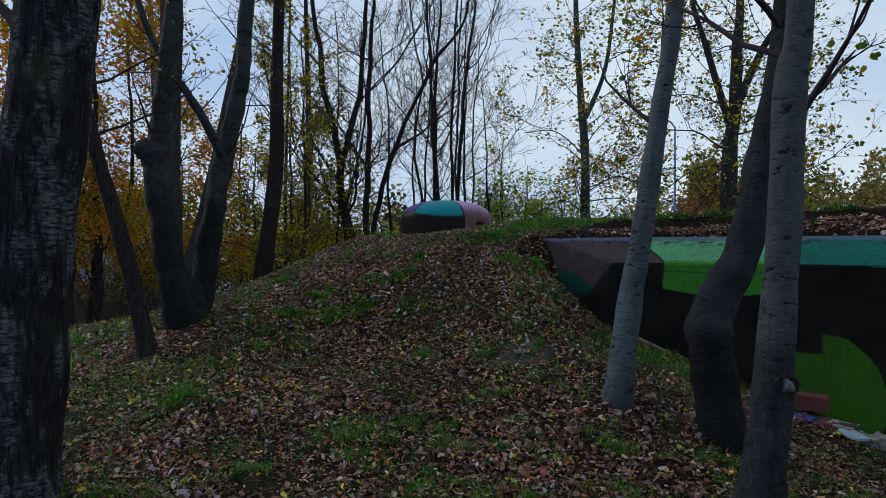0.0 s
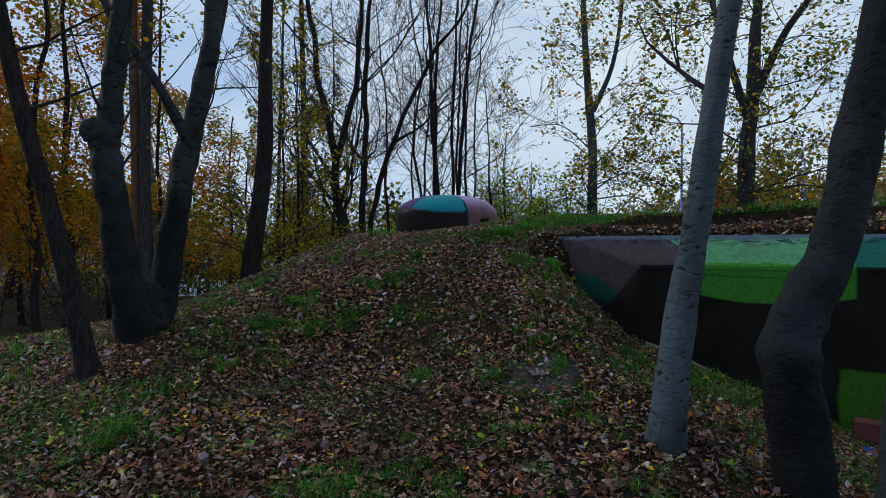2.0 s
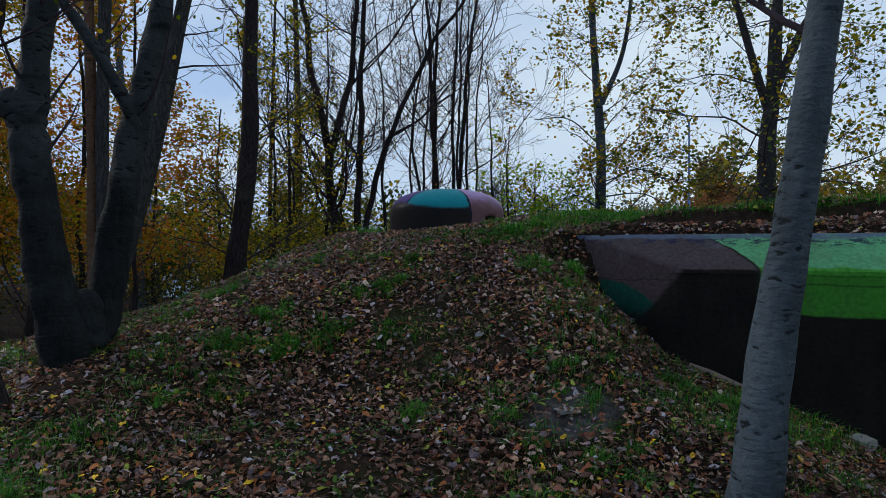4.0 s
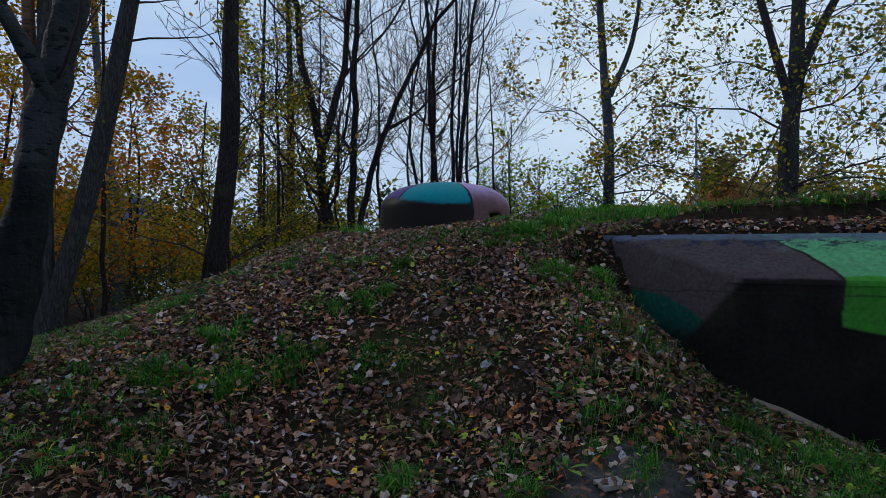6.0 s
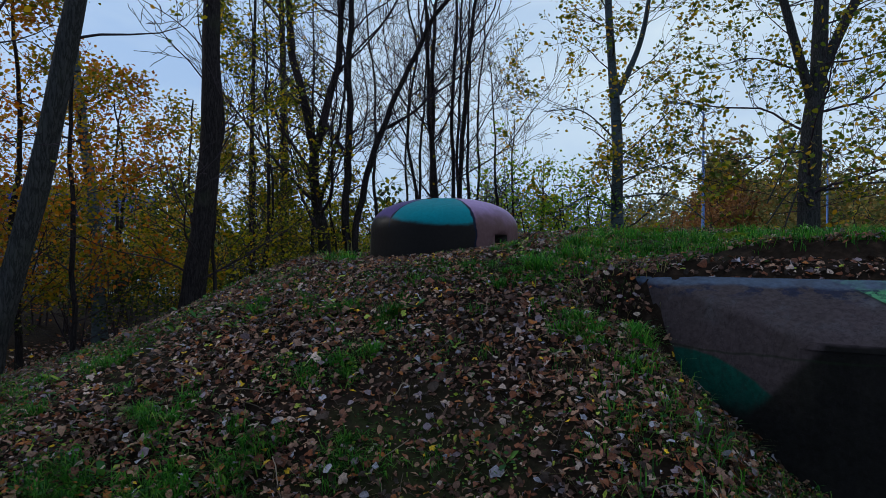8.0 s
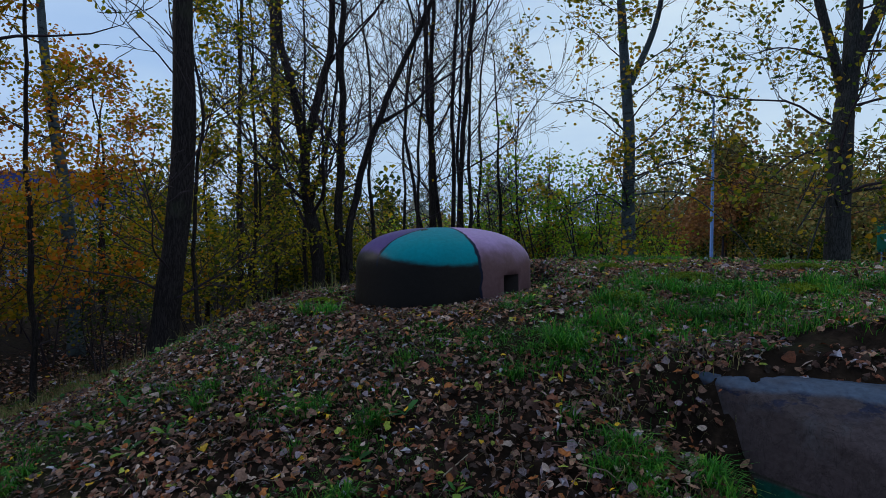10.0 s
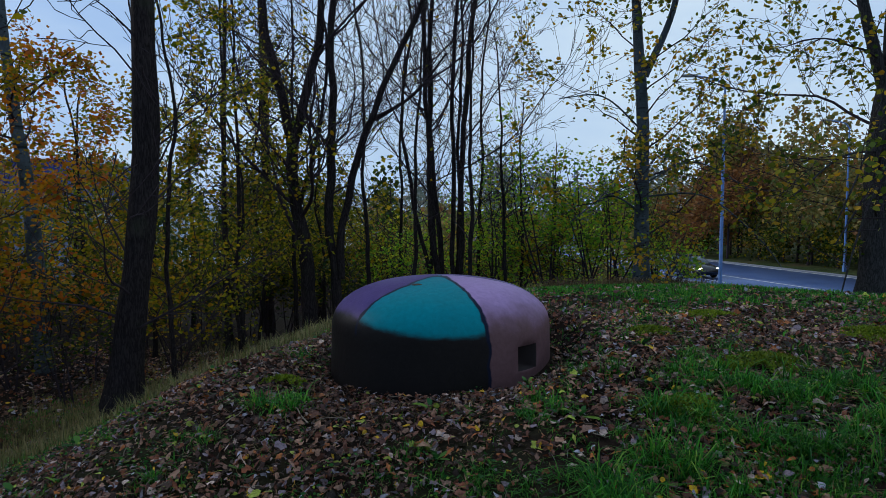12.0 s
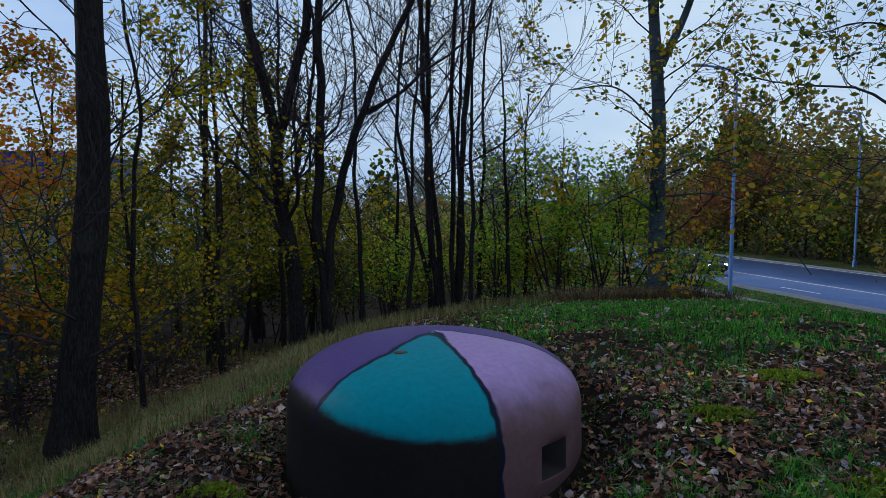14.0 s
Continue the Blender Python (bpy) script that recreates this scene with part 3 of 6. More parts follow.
def cupola_paint():
    """Wedges of teal, mauve and violet that meet at the top, over a black skirt. Local -y faces the foot of the mound."""
    k = Mat("cupola_camouflage", 0.62, 0, 0.10)
    sep = k.n("SeparateXYZ")
    wob = k.n("TexNoise")
    wob.inputs["Scale"].default_value = 4.5
    k.t.links.new(k.tc.outputs["Object"], wob.inputs["Vector"])
    add = k.n("VectorMath")
    add.operation = "MULTIPLY_ADD"
    add.inputs[1].default_value = (0.10, 0.10, 0.05)
    k.t.links.new(wob.outputs["Color"], add.inputs[0])
    k.t.links.new(k.tc.outputs["Object"], add.inputs[2])
    k.t.links.new(add.outputs["Vector"], sep.inputs["Vector"])
    x, y = (k.math("SUBTRACT", sep.outputs[a], 0.05) for a in "XY")
    z = k.math("SUBTRACT", sep.outputs["Z"], 0.025)
    ang = k.math("ARCTAN2", x, k.math("SUBTRACT", 0.12, y))
    teal, mauve, violet, black = (0.0003, 0.195, 0.245), (0.35, 0.225, 0.43), (0.085, 0.052, 0.175), (0.014, 0.0125, 0.013)
    # the mauve turns darker and browner towards the bottom
    low_mauve = (0.125, 0.070, 0.078)
    radius = k.math("SQRT", k.math("ADD", k.math("MULTIPLY", x, x), k.math("MULTIPLY", y, y)))
    flare = k.math("MINIMUM", k.math("ADD", 0.62, k.math("MULTIPLY", k.math("POWER", radius, 2.0), 0.64)), 1.0)
    back = k.math("ADD", k.math("MULTIPLY", flare, 0.5), 0.88)
    seam_r, seam_l = k.math("MULTIPLY", flare, 0.337), k.math("MULTIPLY", flare, -0.675)
    c = k.mix(k.over(ang, seam_l, 0.02), violet, teal)
    skirt = k.math("SUBTRACT", 1.0, k.over(k.math("ADD", z, k.math("MULTIPLY", k.noise(3.4, 5, k.coords((1, 1, 3)), 0.65), 0.085)), k.math("ADD", 0.608, k.math("MULTIPLY", k.math("MINIMUM", k.math("MULTIPLY", ang, ang), 0.46), 0.19)), 0.028))
    c = k.mix(skirt, c, black)
    m = k.mix(k.over(k.math("ADD", z, k.math("MULTIPLY", k.math("SUBTRACT", k.noise(5, 5), 0.5), 0.25)), 0.69, 0.14), low_mauve, mauve)
    m = k.mix(k.over(ang, back, 0.02), m, violet)
    c = k.mix(k.over(ang, seam_r, 0.012), c, m)
    for edge in (seam_l, seam_r, back):
        off = k.math("MULTIPLY", k.math("ABSOLUTE", k.math("SUBTRACT", ang, edge)), radius)
        line = k.math("SUBTRACT", 1.0, k.over(off, 0.010, 0.005))
        c = k.mix(k.math("MULTIPLY", line, k.over(z, 0.55, 0.02)) if edge is seam_l else line, c, (0.008, 0.012, 0.03))
    paint_coat(k, c, 0.13, 0.26)
    k.b.inputs["Roughness"].default_value = 0.42
    k.b.inputs["Specular IOR Level"].default_value = 0.05
    return k.m


def cupola():
    root = empty("cupola", (CUP[0], CUP[1], CUP_FOOT), "low domed bunker cupola painted teal, mauve, violet and black", "bunker cupola")
    h = CUP_TOP - CUP_FOOT
    # the section: an upright skirt, a round shoulder and a nearly flat top
    zs = [0, 0.1, 0.2, 0.3, HOLE_Z[0] - CUP_FOOT, 0.44, HOLE_Z[1] - CUP_FOOT, 0.53]
    prof = [(CUP_R - 0.012 * z / 0.5, z) for z in zs]
    for i in range(1, 17):
        a = i / 16 * math.pi / 2
        prof.append(((CUP_R - 0.013) * math.cos(a) ** 0.78, 0.53 + (h - 0.53) * math.sin(a) ** 0.92))
    hw = HOLE_W / 2 / CUP_R
    angs = list(np.linspace(HOLE_AT - hw, HOLE_AT + hw, 4)) + list(np.linspace(HOLE_AT + hw, HOLE_AT - hw + 2 * math.pi, 94))[1:-1]
    bm = bmesh.new()
    rings = [[bm.verts.new((r * math.sin(a), -r * math.cos(a), z)) for a in angs] for r, z in prof[:-1]]
    tip = bm.verts.new((0, 0, prof[-1][1]))
    n = len(angs)
    for i, (a, b) in enumerate(zip(rings, rings[1:])):
        for j in range(n):
            if 4 <= i < 6 and j < 3:
                continue
            bm.faces.new((a[j], a[(j + 1) % n], b[(j + 1) % n], b[j]))
    for j in range(n):
        bm.faces.new((rings[-1][j], rings[-1][(j + 1) % n], tip))
    # the loophole: its four cheeks narrow inwards
    border = [rings[4][0], rings[4][1], rings[4][2], rings[4][3], rings[5][3], rings[6][3], rings[6][2], rings[6][1], rings[6][0], rings[5][0]]
    centre = Vector((math.sin(HOLE_AT) * CUP_R, -math.cos(HOLE_AT) * CUP_R, (HOLE_Z[0] + HOLE_Z[1]) / 2 - CUP_FOOT))
    inward = Vector((-math.sin(HOLE_AT), math.cos(HOLE_AT), 0)) * 0.22
    inner = [bm.verts.new(centre + inward + (v.co - centre) * 0.72) for v in border]
    for i in range(len(border)):
        j = (i + 1) % len(border)
        bm.faces.new((border[i], border[j], inner[j], inner[i])).material_index = 1
    bm.faces.new(inner).material_index = 1
    bmesh.ops.recalc_face_normals(bm, faces=bm.faces[:])
    # the deep shade inside the loophole is put into its near-black inner faces
    part("dome", bm, [cupola_paint(), plain("loophole_shade", (0.02, 0.015, 0.016), 0.9)], root, smooth=True)
    # a small cast hook on the top
    bm = bmesh.new()
    bmesh.ops.create_uvsphere(bm, u_segments=10, v_segments=6, radius=0.03, matrix=pose(-0.16, -0.33, 0.845) @ Matrix.Diagonal((1.3, 0.7, 0.35, 1)))
    k = Mat("rust", 0.9)
    k.color(k.mix(k.noise(40, 4), (0.05, 0.03, 0.02), (0.16, 0.09, 0.05)))
    part("lug", bm, k.m, root, "small rusty lug", True)
    return root


cupola()


# ---- trees ----
def grow(rng, at, way, length, radius, level, chunks, tips, sides, lift=0.25, wander=0.22, levels=3, least=0.0035):
    """A branch with its side branches."""
    n = max(4, int(length / (0.28 if level < 2 else 0.2)))
    n = min(n, 12)
    p, d = Vector(at), Vector(way).normalized()
    pts = [p.copy()]
    for i in range(n):
        d = (d + Vector(rng.normal(0, wander * (1.7 if level > 1 else 1.0), 3)) * 0.55 + Vector((0, 0, lift * 0.25))).normalized()
        p = p + d * (length / n)
        pts.append(p.copy())
    rad = [max(least, radius * (1 - 0.8 * i / n)) for i in range(n + 1)]
    chunks.append(tube(pts, rad, sides))
    if level >= levels:
        tips.extend(pts[1:])
        return
    if level == levels - 1:
        tips.extend(pts[n // 2:])
    count = max(2, int(length * (2.6 if level == 1 else 3.4)))
    count = min(count, 9)
    for c in range(count):
        f = rng.uniform(0.22, 1.0)
        i = min(n - 1, int(f * n))
        q = pts[i].lerp(pts[i + 1], f * n - i)
        along = (pts[i + 1] - pts[i]).normalized()
        out = along.cross(Vector(rng.normal(0, 1, 3))).normalized()
        spread = rng.uniform(0.5, 1.1)
        grow(rng, q, along + out * spread, length * rng.uniform(0.32, 0.6) * (1.15 - 0.5 * f), rad[i] * 0.55, level + 1, chunks, tips, 3 if level >= 1 else 5, lift, wander, levels, least)


def tree(label, stems, bark, seed, limbs=8, limb_from=0.35, limb_len=(1.2, 2.6), leaf=None, leaves=0, leaf_size=0.1, category="tree", group="", lift=0.35, levels=3, foot=1.35, limb_r=0.28, lumps=0.07, spread=0.10, slope=0.35, least=0.0035, crook=0.0, boughs=0, bulges=(), clumps=0.8, stem_limbs=3):
    """stems: lists of (points, radius at the foot, radius at the tip). The first is the trunk."""
    rng = np.random.default_rng(seed)
    base = stems[0][0][0]
    root = empty("tree", base, label, category, group)
    off = Vector(base)
    tips = []
    for si, (pts, r0, r1) in enumerate(stems):
        path = smooth_path([Vector(p) - off for p in pts], 9)
        n = len(path) - 1
        if crook:
            ph, low = rng.uniform(0, 6.283, 6), path[0].z
            for p in path:
                g = crook * min(1.0, (p.z - low) / 1.5)
                p.x += g * (math.sin(p.z * 1.5 + ph[0]) + 0.6 * math.sin(p.z * 3.1 + ph[1]) + 0.3 * math.sin(p.z * 6.3 + ph[2]))
                p.y += g * (math.sin(p.z * 1.7 + ph[3]) + 0.6 * math.sin(p.z * 3.7 + ph[4]))
        if si == 0:
            path = [path[0] - Vector((0, 0, 0.35))] + path
            n += 1
        rad = [(r0 + (r1 - r0) * i / n) * (1 + (foot - 1) * math.exp(-(path[i].z + 0.0) / 0.22) * (si == 0) if path[i].z > 0 or si else foot) for i in range(n + 1)]
        if si == 0:
            rad = [r * (1 + sum(g * math.exp(-((p.z - h) / w) ** 2) for h, g, w in bulges)) for r, p in zip(rad, path)]
        if (path[-1] - path[0]).length < 0.6:
            # a stub ends in a rounded callus
            rad = [r * math.sqrt(max(0.0004, 1 - max(0.0, (i / n - 0.6) / 0.4) ** 2)) for i, r in enumerate(rad)]
        near = r0 > 0.06
        v, f = tube(path, rad, 20 if near else 8, rng, lumps)
        link("trunk" if si == 0 else "stem", mesh_of("trunk", v, f), bark, root)
        if (path[-1] - path[0]).length < 0.6:
            continue
        count = limbs if si == 0 else max(stem_limbs, int(limbs * min(0.7, 7 * r0)))
        for c in range(count):
            f0 = limb_from if si == 0 else 0.25
            fr = f0 + (1 - f0) * (c + rng.uniform(0, 1)) / count
            i = min(n - 1, int(fr * n))
            a = rng.uniform(0, 6.283)
            way = Vector((math.cos(a), math.sin(a), rng.uniform(slope - 0.15, slope + 0.5)))
            chunks = []
            ln = rng.uniform(*limb_len) * (1.15 - 0.55 * fr)
            mine = []
            grow(rng, path[i], way, ln, max(0.008, rad[i] * limb_r), 1, chunks, mine, 6, lift, 0.24, levels, least)
            link("limb", mesh_of("limb", *merged(chunks)), M_TWIG, root)
            tips += mine
        # long crooked boughs that turn upwards
        for c in range(boughs if si == 0 else boughs // 3):
            i = min(n - 1, int(rng.uniform(0.14, 0.7) * n))
            a = rng.uniform(0, 6.283)
            chunks, mine = [], []
            grow(rng, path[i], (math.cos(a), 0.6 * math.sin(a), rng.uniform(0.3, 0.9)), rng.uniform(3.2, 5.5), max(0.026, rad[i] * 0.36), 1, chunks, mine, 6, 0.40, 0.22, levels, least)
            link("limb", mesh_of("limb", *merged(chunks)), M_TWIG, root)
            tips += mine
    if leaf and leaves and tips:
        t = np.array([tuple(p) for p in tips])
        kept = rng.permutation(len(t))[:max(40, int(len(t) * clumps))]
        at = t[kept[rng.integers(0, len(kept), leaves)]] + rng.normal(0, spread, (leaves, 3))
        link("crown", mesh_of("crown", *leaf_cloud(rng, at, leaf_size, rounder=leaf in (M_POPLAR, M_GOLD) or leaf_size < 0.1)), leaf, root, smooth=False)
    return root


GB = "bare trees on the mound"
# the thick dark trunk beside the start of the walk;
# its dense crown, above the view, is added to shade the ground
tree("thick dark rough-barked trunk with an unseen leafy crown added for shade", [([(-2.42, 3.5, -0.5), (-2.33, 3.5, 0.55), (-2.22, 3.5, 1.35), (-2.09, 3.5, 2.4), (-1.9, 3.6, 4.5), (-1.8, 3.8, 8)], 0.27, 0.14)], M_THICK_BARK, 1, 12, 0.55, (1.8, 3.4), M_GREEN, 4500, 0.10)
# the thin leaning trunk
tree("thin grey trunk leaning over the slope", [([(-2.84, 6.2, -0.02), (-3.0, 6.2, 0.73), (-3.19, 6.2, 1.44), (-3.4, 6.2, 2.15), (-3.62, 6.2, 3.16), (-4.1, 6.3, 5.2)], 0.085, 0.05)], M_BARK, 2, 5, 0.6, (0.8, 1.6), M_YELLOW, 40, 0.045)
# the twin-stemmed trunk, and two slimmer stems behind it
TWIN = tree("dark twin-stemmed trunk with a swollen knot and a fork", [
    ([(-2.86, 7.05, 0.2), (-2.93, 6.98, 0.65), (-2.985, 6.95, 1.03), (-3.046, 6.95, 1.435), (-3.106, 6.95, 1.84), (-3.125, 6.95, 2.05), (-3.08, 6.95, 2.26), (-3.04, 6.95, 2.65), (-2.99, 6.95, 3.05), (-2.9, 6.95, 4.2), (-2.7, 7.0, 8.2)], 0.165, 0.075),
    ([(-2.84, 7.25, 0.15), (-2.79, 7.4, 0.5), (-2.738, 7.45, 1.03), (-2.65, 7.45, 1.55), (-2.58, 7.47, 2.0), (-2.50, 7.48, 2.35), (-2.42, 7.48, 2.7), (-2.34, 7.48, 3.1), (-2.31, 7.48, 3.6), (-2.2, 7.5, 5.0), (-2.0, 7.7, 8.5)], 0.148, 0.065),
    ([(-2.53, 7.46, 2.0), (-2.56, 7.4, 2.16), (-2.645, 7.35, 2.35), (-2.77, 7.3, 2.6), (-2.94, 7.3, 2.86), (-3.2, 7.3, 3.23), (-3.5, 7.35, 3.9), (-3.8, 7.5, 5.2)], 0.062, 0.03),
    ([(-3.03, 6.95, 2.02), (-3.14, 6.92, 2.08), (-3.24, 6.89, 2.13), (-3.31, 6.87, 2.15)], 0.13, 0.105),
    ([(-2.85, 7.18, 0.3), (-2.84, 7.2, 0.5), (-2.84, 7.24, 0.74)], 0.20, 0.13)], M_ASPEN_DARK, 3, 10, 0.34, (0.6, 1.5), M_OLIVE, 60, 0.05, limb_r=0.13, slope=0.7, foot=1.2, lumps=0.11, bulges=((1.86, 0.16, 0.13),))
tree("slim trunk with orange peeling bark in a clump", [([(-4.24, 10.0, -0.1), (-4.28, 10.0, 1.2), (-4.30, 10.0, 2.5), (-4.36, 10.0, 5.25), (-4.3, 10.1, 9.6)], 0.085, 0.050)], M_ORANGE_BARK, 4, 5, 0.55, (0.8, 1.6), M_YELLOW, 200, 0.07)
tree("slim straight grey aspen trunk in a clump", [([(-4.10, 9.95, -0.1), (-4.13, 9.95, 1.2), (-4.15, 9.95, 2.5), (-4.12, 10.0, 5.2), (-4.05, 10.1, 9.4)], 0.095, 0.055)], M_BARK_GREY, 6, 5, 0.55, (0.8, 1.4), M_OLIVE, 100, 0.05, limb_r=0.16)
tree("slim grey aspen trunk leaning over the flank", [([(-4.15, 10.0, 0.2), (-4.03, 10.0, 0.55), (-3.66, 10.0, 1.85), (-3.27, 10.0, 3.65), (-3.02, 10.05, 5.4), (-2.8, 10.1, 9.5)], 0.122, 0.07)], M_BARK_GREY, 5, 6, 0.55, (0.7, 1.3), M_OLIVE, 100, 0.05, limb_r=0.16)
# the aspen, the crooked trunk and the knobbed trunk before the bunker wall
tree("pale smooth aspen trunk with dark lens-shaped scars", [([(1.365, 4.99, -0.1), (1.44, 5.03, 0.45), (1.526, 5.05, 0.94), (1.60, 5.05, 1.375), (1.70, 5.05, 2.1), (1.83, 5.05, 3.0), (2.0, 5.1, 5.5), (2.1, 5.2, 9)], 0.105, 0.05)], M_ASPEN, 6, 7, 0.52, (1.0, 2.2), M_POPLAR, 160, 0.055, foot=1.25)
CROOKED = tree("crooked dark trunk with a swollen bend", [
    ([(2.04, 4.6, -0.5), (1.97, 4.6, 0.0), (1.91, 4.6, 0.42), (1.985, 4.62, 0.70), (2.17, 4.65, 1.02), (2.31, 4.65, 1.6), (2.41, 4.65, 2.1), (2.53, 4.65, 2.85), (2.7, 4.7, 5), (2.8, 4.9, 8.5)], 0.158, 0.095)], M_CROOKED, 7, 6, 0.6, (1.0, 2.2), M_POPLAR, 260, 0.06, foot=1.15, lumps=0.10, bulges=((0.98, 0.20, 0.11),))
ASPEN_KNOBBED = tree("grey aspen trunk with a pale sawn-off knob", [([(1.74, 3.55, -0.42), (1.80, 3.55, 0.0), (1.83, 3.55, 0.35), (1.88, 3.55, 1.05), (1.93, 3.55, 2.0), (1.98, 3.55, 2.43), (2.1, 3.6, 5), (2.2, 3.7, 8.5)], 0.12, 0.055)], M_ASPEN_GREY, 8, 6, 0.6, (1.0, 2.2), M_POPLAR, 260, 0.06, foot=1.2)
# trees on the mound and behind it
tree("tall dark straight trunk at the edge of the mound", [([(-4.36, 15.2, -0.3), (-4.2, 15.2, 1.0), (-3.96, 15.2, 2.9), (-3.94, 15.2, 5.0), (-3.89, 15.2, 7.0), (-3.85, 15.2, 13)], 0.225, 0.1)], M_BARK, 9, 26, 0.16, (1.4, 3.2), None, 0, 0.08, slope=0.45, lift=0.2, least=0.006, limb_r=0.10)
tree("bare forked tree with dark limbs", [
    ([(-3.05, 21.4, -0.55), (-3.2, 21.4, 1.8), (-3.4, 21.4, 3.1), (-3.51, 21.4, 4.3), (-3.9, 21.4, 6), (-4.1, 21.4, 7.7), (-4.4, 21.4, 9.4), (-4.6, 21.5, 13)], 0.17, 0.05),
    ([(-3.45, 21.4, 3.7), (-2.85, 21.4, 5.8), (-2.72, 21.4, 7.5), (-2.5, 21.4, 9.4), (-2.2, 21.5, 12.5)], 0.11, 0.04),
    ([(-3.3, 21.4, 2.4), (-2.9, 21.3, 3.6), (-2.6, 21.2, 5.5), (-2.7, 21.1, 8)], 0.06, 0.02)], M_BARK, 10, 27, 0.2, (1.5, 3.0), None, 0, crook=0.035, boughs=5, group=GB, lift=0.14, slope=0.6, least=0.006, limb_r=0.22)
tree("bare tree with one long arching bough", [
    ([(-2.35, 21.2, -0.5), (-2.5, 21.2, 2), (-2.5, 21.2, 4), (-2.42, 21.2, 6), (-2.4, 21.2, 8.2), (-2.3, 21.2, 9.4), (-2.2, 21.3, 13)], 0.12, 0.04),
    ([(-2.3, 21.2, 0.8), (-2.2, 21.1, 2.2), (-1.76, 21.0, 3.9), (-0.9, 20.9, 5.8), (-0.26, 20.8, 7.2), (0.6, 20.7, 8.3), (1.2, 20.7, 10.5)], 0.10, 0.03),
    ([(-1.5, 21, 4.4), (-0.6, 20.8, 4.9), (0.2, 20.7, 5.8)], 0.05, 0.02)], M_BARK, 11, 27, 0.2, (1.5, 3.0), None, 0, crook=0.035, boughs=5, group=GB, lift=0.14, slope=0.6, least=0.006, limb_r=0.22)
tree("clump of slender bare stems behind the cupola", [
    ([(0.0, 24, -0.3), (-0.3, 24, 3.1), (-0.4, 24, 6.1), (-0.6, 24, 10.4), (-0.7, 24, 14)], 0.095, 0.03),
    ([(0.1, 24.1, -0.3), (-0.3, 24.1, 5.1), (-0.2, 24.1, 8.3), (-0.1, 24.1, 10.4), (0.1, 24.2, 14)], 0.08, 0.025),
    ([(0.5, 24, -0.3), (0.65, 24, 5.1), (0.97, 24, 8.3), (1.2, 24, 10.4), (1.6, 24, 14)], 0.085, 0.025),
    ([(0.35, 23.9, -0.3), (0.34, 23.9, 6.1), (0.55, 23.9, 10.4), (0.6, 23.9, 13)], 0.065, 0.02),
    ([(-0.1, 24, -0.2), (-0.9, 24, 3.4), (-1.05, 24, 5), (-0.8, 24, 7.2), (-1.1, 24, 9.1), (-1.3, 24, 12)], 0.06, 0.02),
    ([(0.45, 24.2, -0.2), (0.5, 24.2, 4), (0.6, 24.2, 8), (0.75, 24.2, 12)], 0.06, 0.02)], M_BARK, 12, 30, 0.2, (1.4, 2.8), M_YELLOW, 300, 0.1, crook=0.03, boughs=6, group=GB, lift=0.14, slope=0.55, least=0.006, limb_r=0.24)
tree("poplar with thin yellowing leaves at the edge of the grass", [
    ([(4.95, 22.2, 0.6), (4.92, 22.2, 2.5), (4.92, 22.2, 4.4), (4.78, 22.2, 6.2), (4.66, 22.2, 8.1), (4.6, 22.2, 9.7), (4.6, 22.3, 14)], 0.19, 0.06),
    ([(4.95, 22.2, 5.6), (5.6, 22.1, 7.3), (5.9, 22.0, 9.7), (6.2, 22, 12.5)], 0.09, 0.03),
    ([(4.93, 22.2, 3.0), (6.0, 21.7, 3.5), (7.3, 21.2, 2.7)], 0.024, 0.012), ([(4.93, 22.2, 2.3), (4.0, 21.7, 2.7), (3.0, 21.3, 2.1)], 0.024, 0.012),
    ([(4.9, 22.2, 4.3), (3.8, 21.6, 5.0), (2.7, 21.2, 4.9)], 0.024, 0.012),
    ([(4.93, 22.2, 2.7), (6.1, 21.4, 2.7), (7.1, 20.9, 1.8), (7.6, 20.7, 1.1)], 0.024, 0.012)], M_ASPEN, 13, 22, 0.10, (2.0, 3.8), M_GOLD, 5600, 0.105, stem_limbs=5, lift=0.15, slope=0.3, spread=0.085, least=0.005, limb_r=0.15)
tree("broad poplar with green and yellow leaves", [
    ([(8.35, 18.8, 0.7), (8.4, 18.8, 3.7), (8.55, 18.8, 5.05), (8.63, 18.8, 7.0), (8.72, 18.8, 8.4), (8.8, 18.8, 13)], 0.25, 0.08),
    ([(8.4, 18.8, 4.7), (7.7, 18.6, 6.7), (7.1, 18.4, 8.4), (6.6, 18.2, 11)], 0.11, 0.04),
    ([(8.5, 18.8, 5.0), (9.3, 18.6, 6.9), (10.2, 18.4, 8.4), (11, 18.2, 11)], 0.13, 0.04),
    ([(8.4, 18.8, 3.5), (7.1, 17.9, 3.3), (5.9, 17.2, 2.6)], 0.022, 0.014),
    ([(8.4, 18.8, 2.2), (7.4, 17.6, 2.6), (6.5, 17.0, 1.8)], 0.027, 0.012), ([(8.45, 18.8, 2.6), (9.6, 17.6, 2.7), (10.4, 16.9, 2.1)], 0.027, 0.012),
    ([(8.4, 18.8, 2.8), (7.6, 17.8, 2.6), (7.0, 17.3, 1.7), (6.7, 17.1, 1.0)], 0.027, 0.012), ([(8.4, 18.8, 4.5), (7.6, 17.8, 3.8), (6.9, 17.1, 2.95), (6.4, 16.8, 2.2)], 0.022, 0.012)], M_BARK_GREY, 14, 15, 0.10, (2.4, 4.6), M_POPLAR, 6600, 0.105, stem_limbs=4, lift=0.1, slope=0.2, spread=0.085, least=0.005, limb_r=0.15)
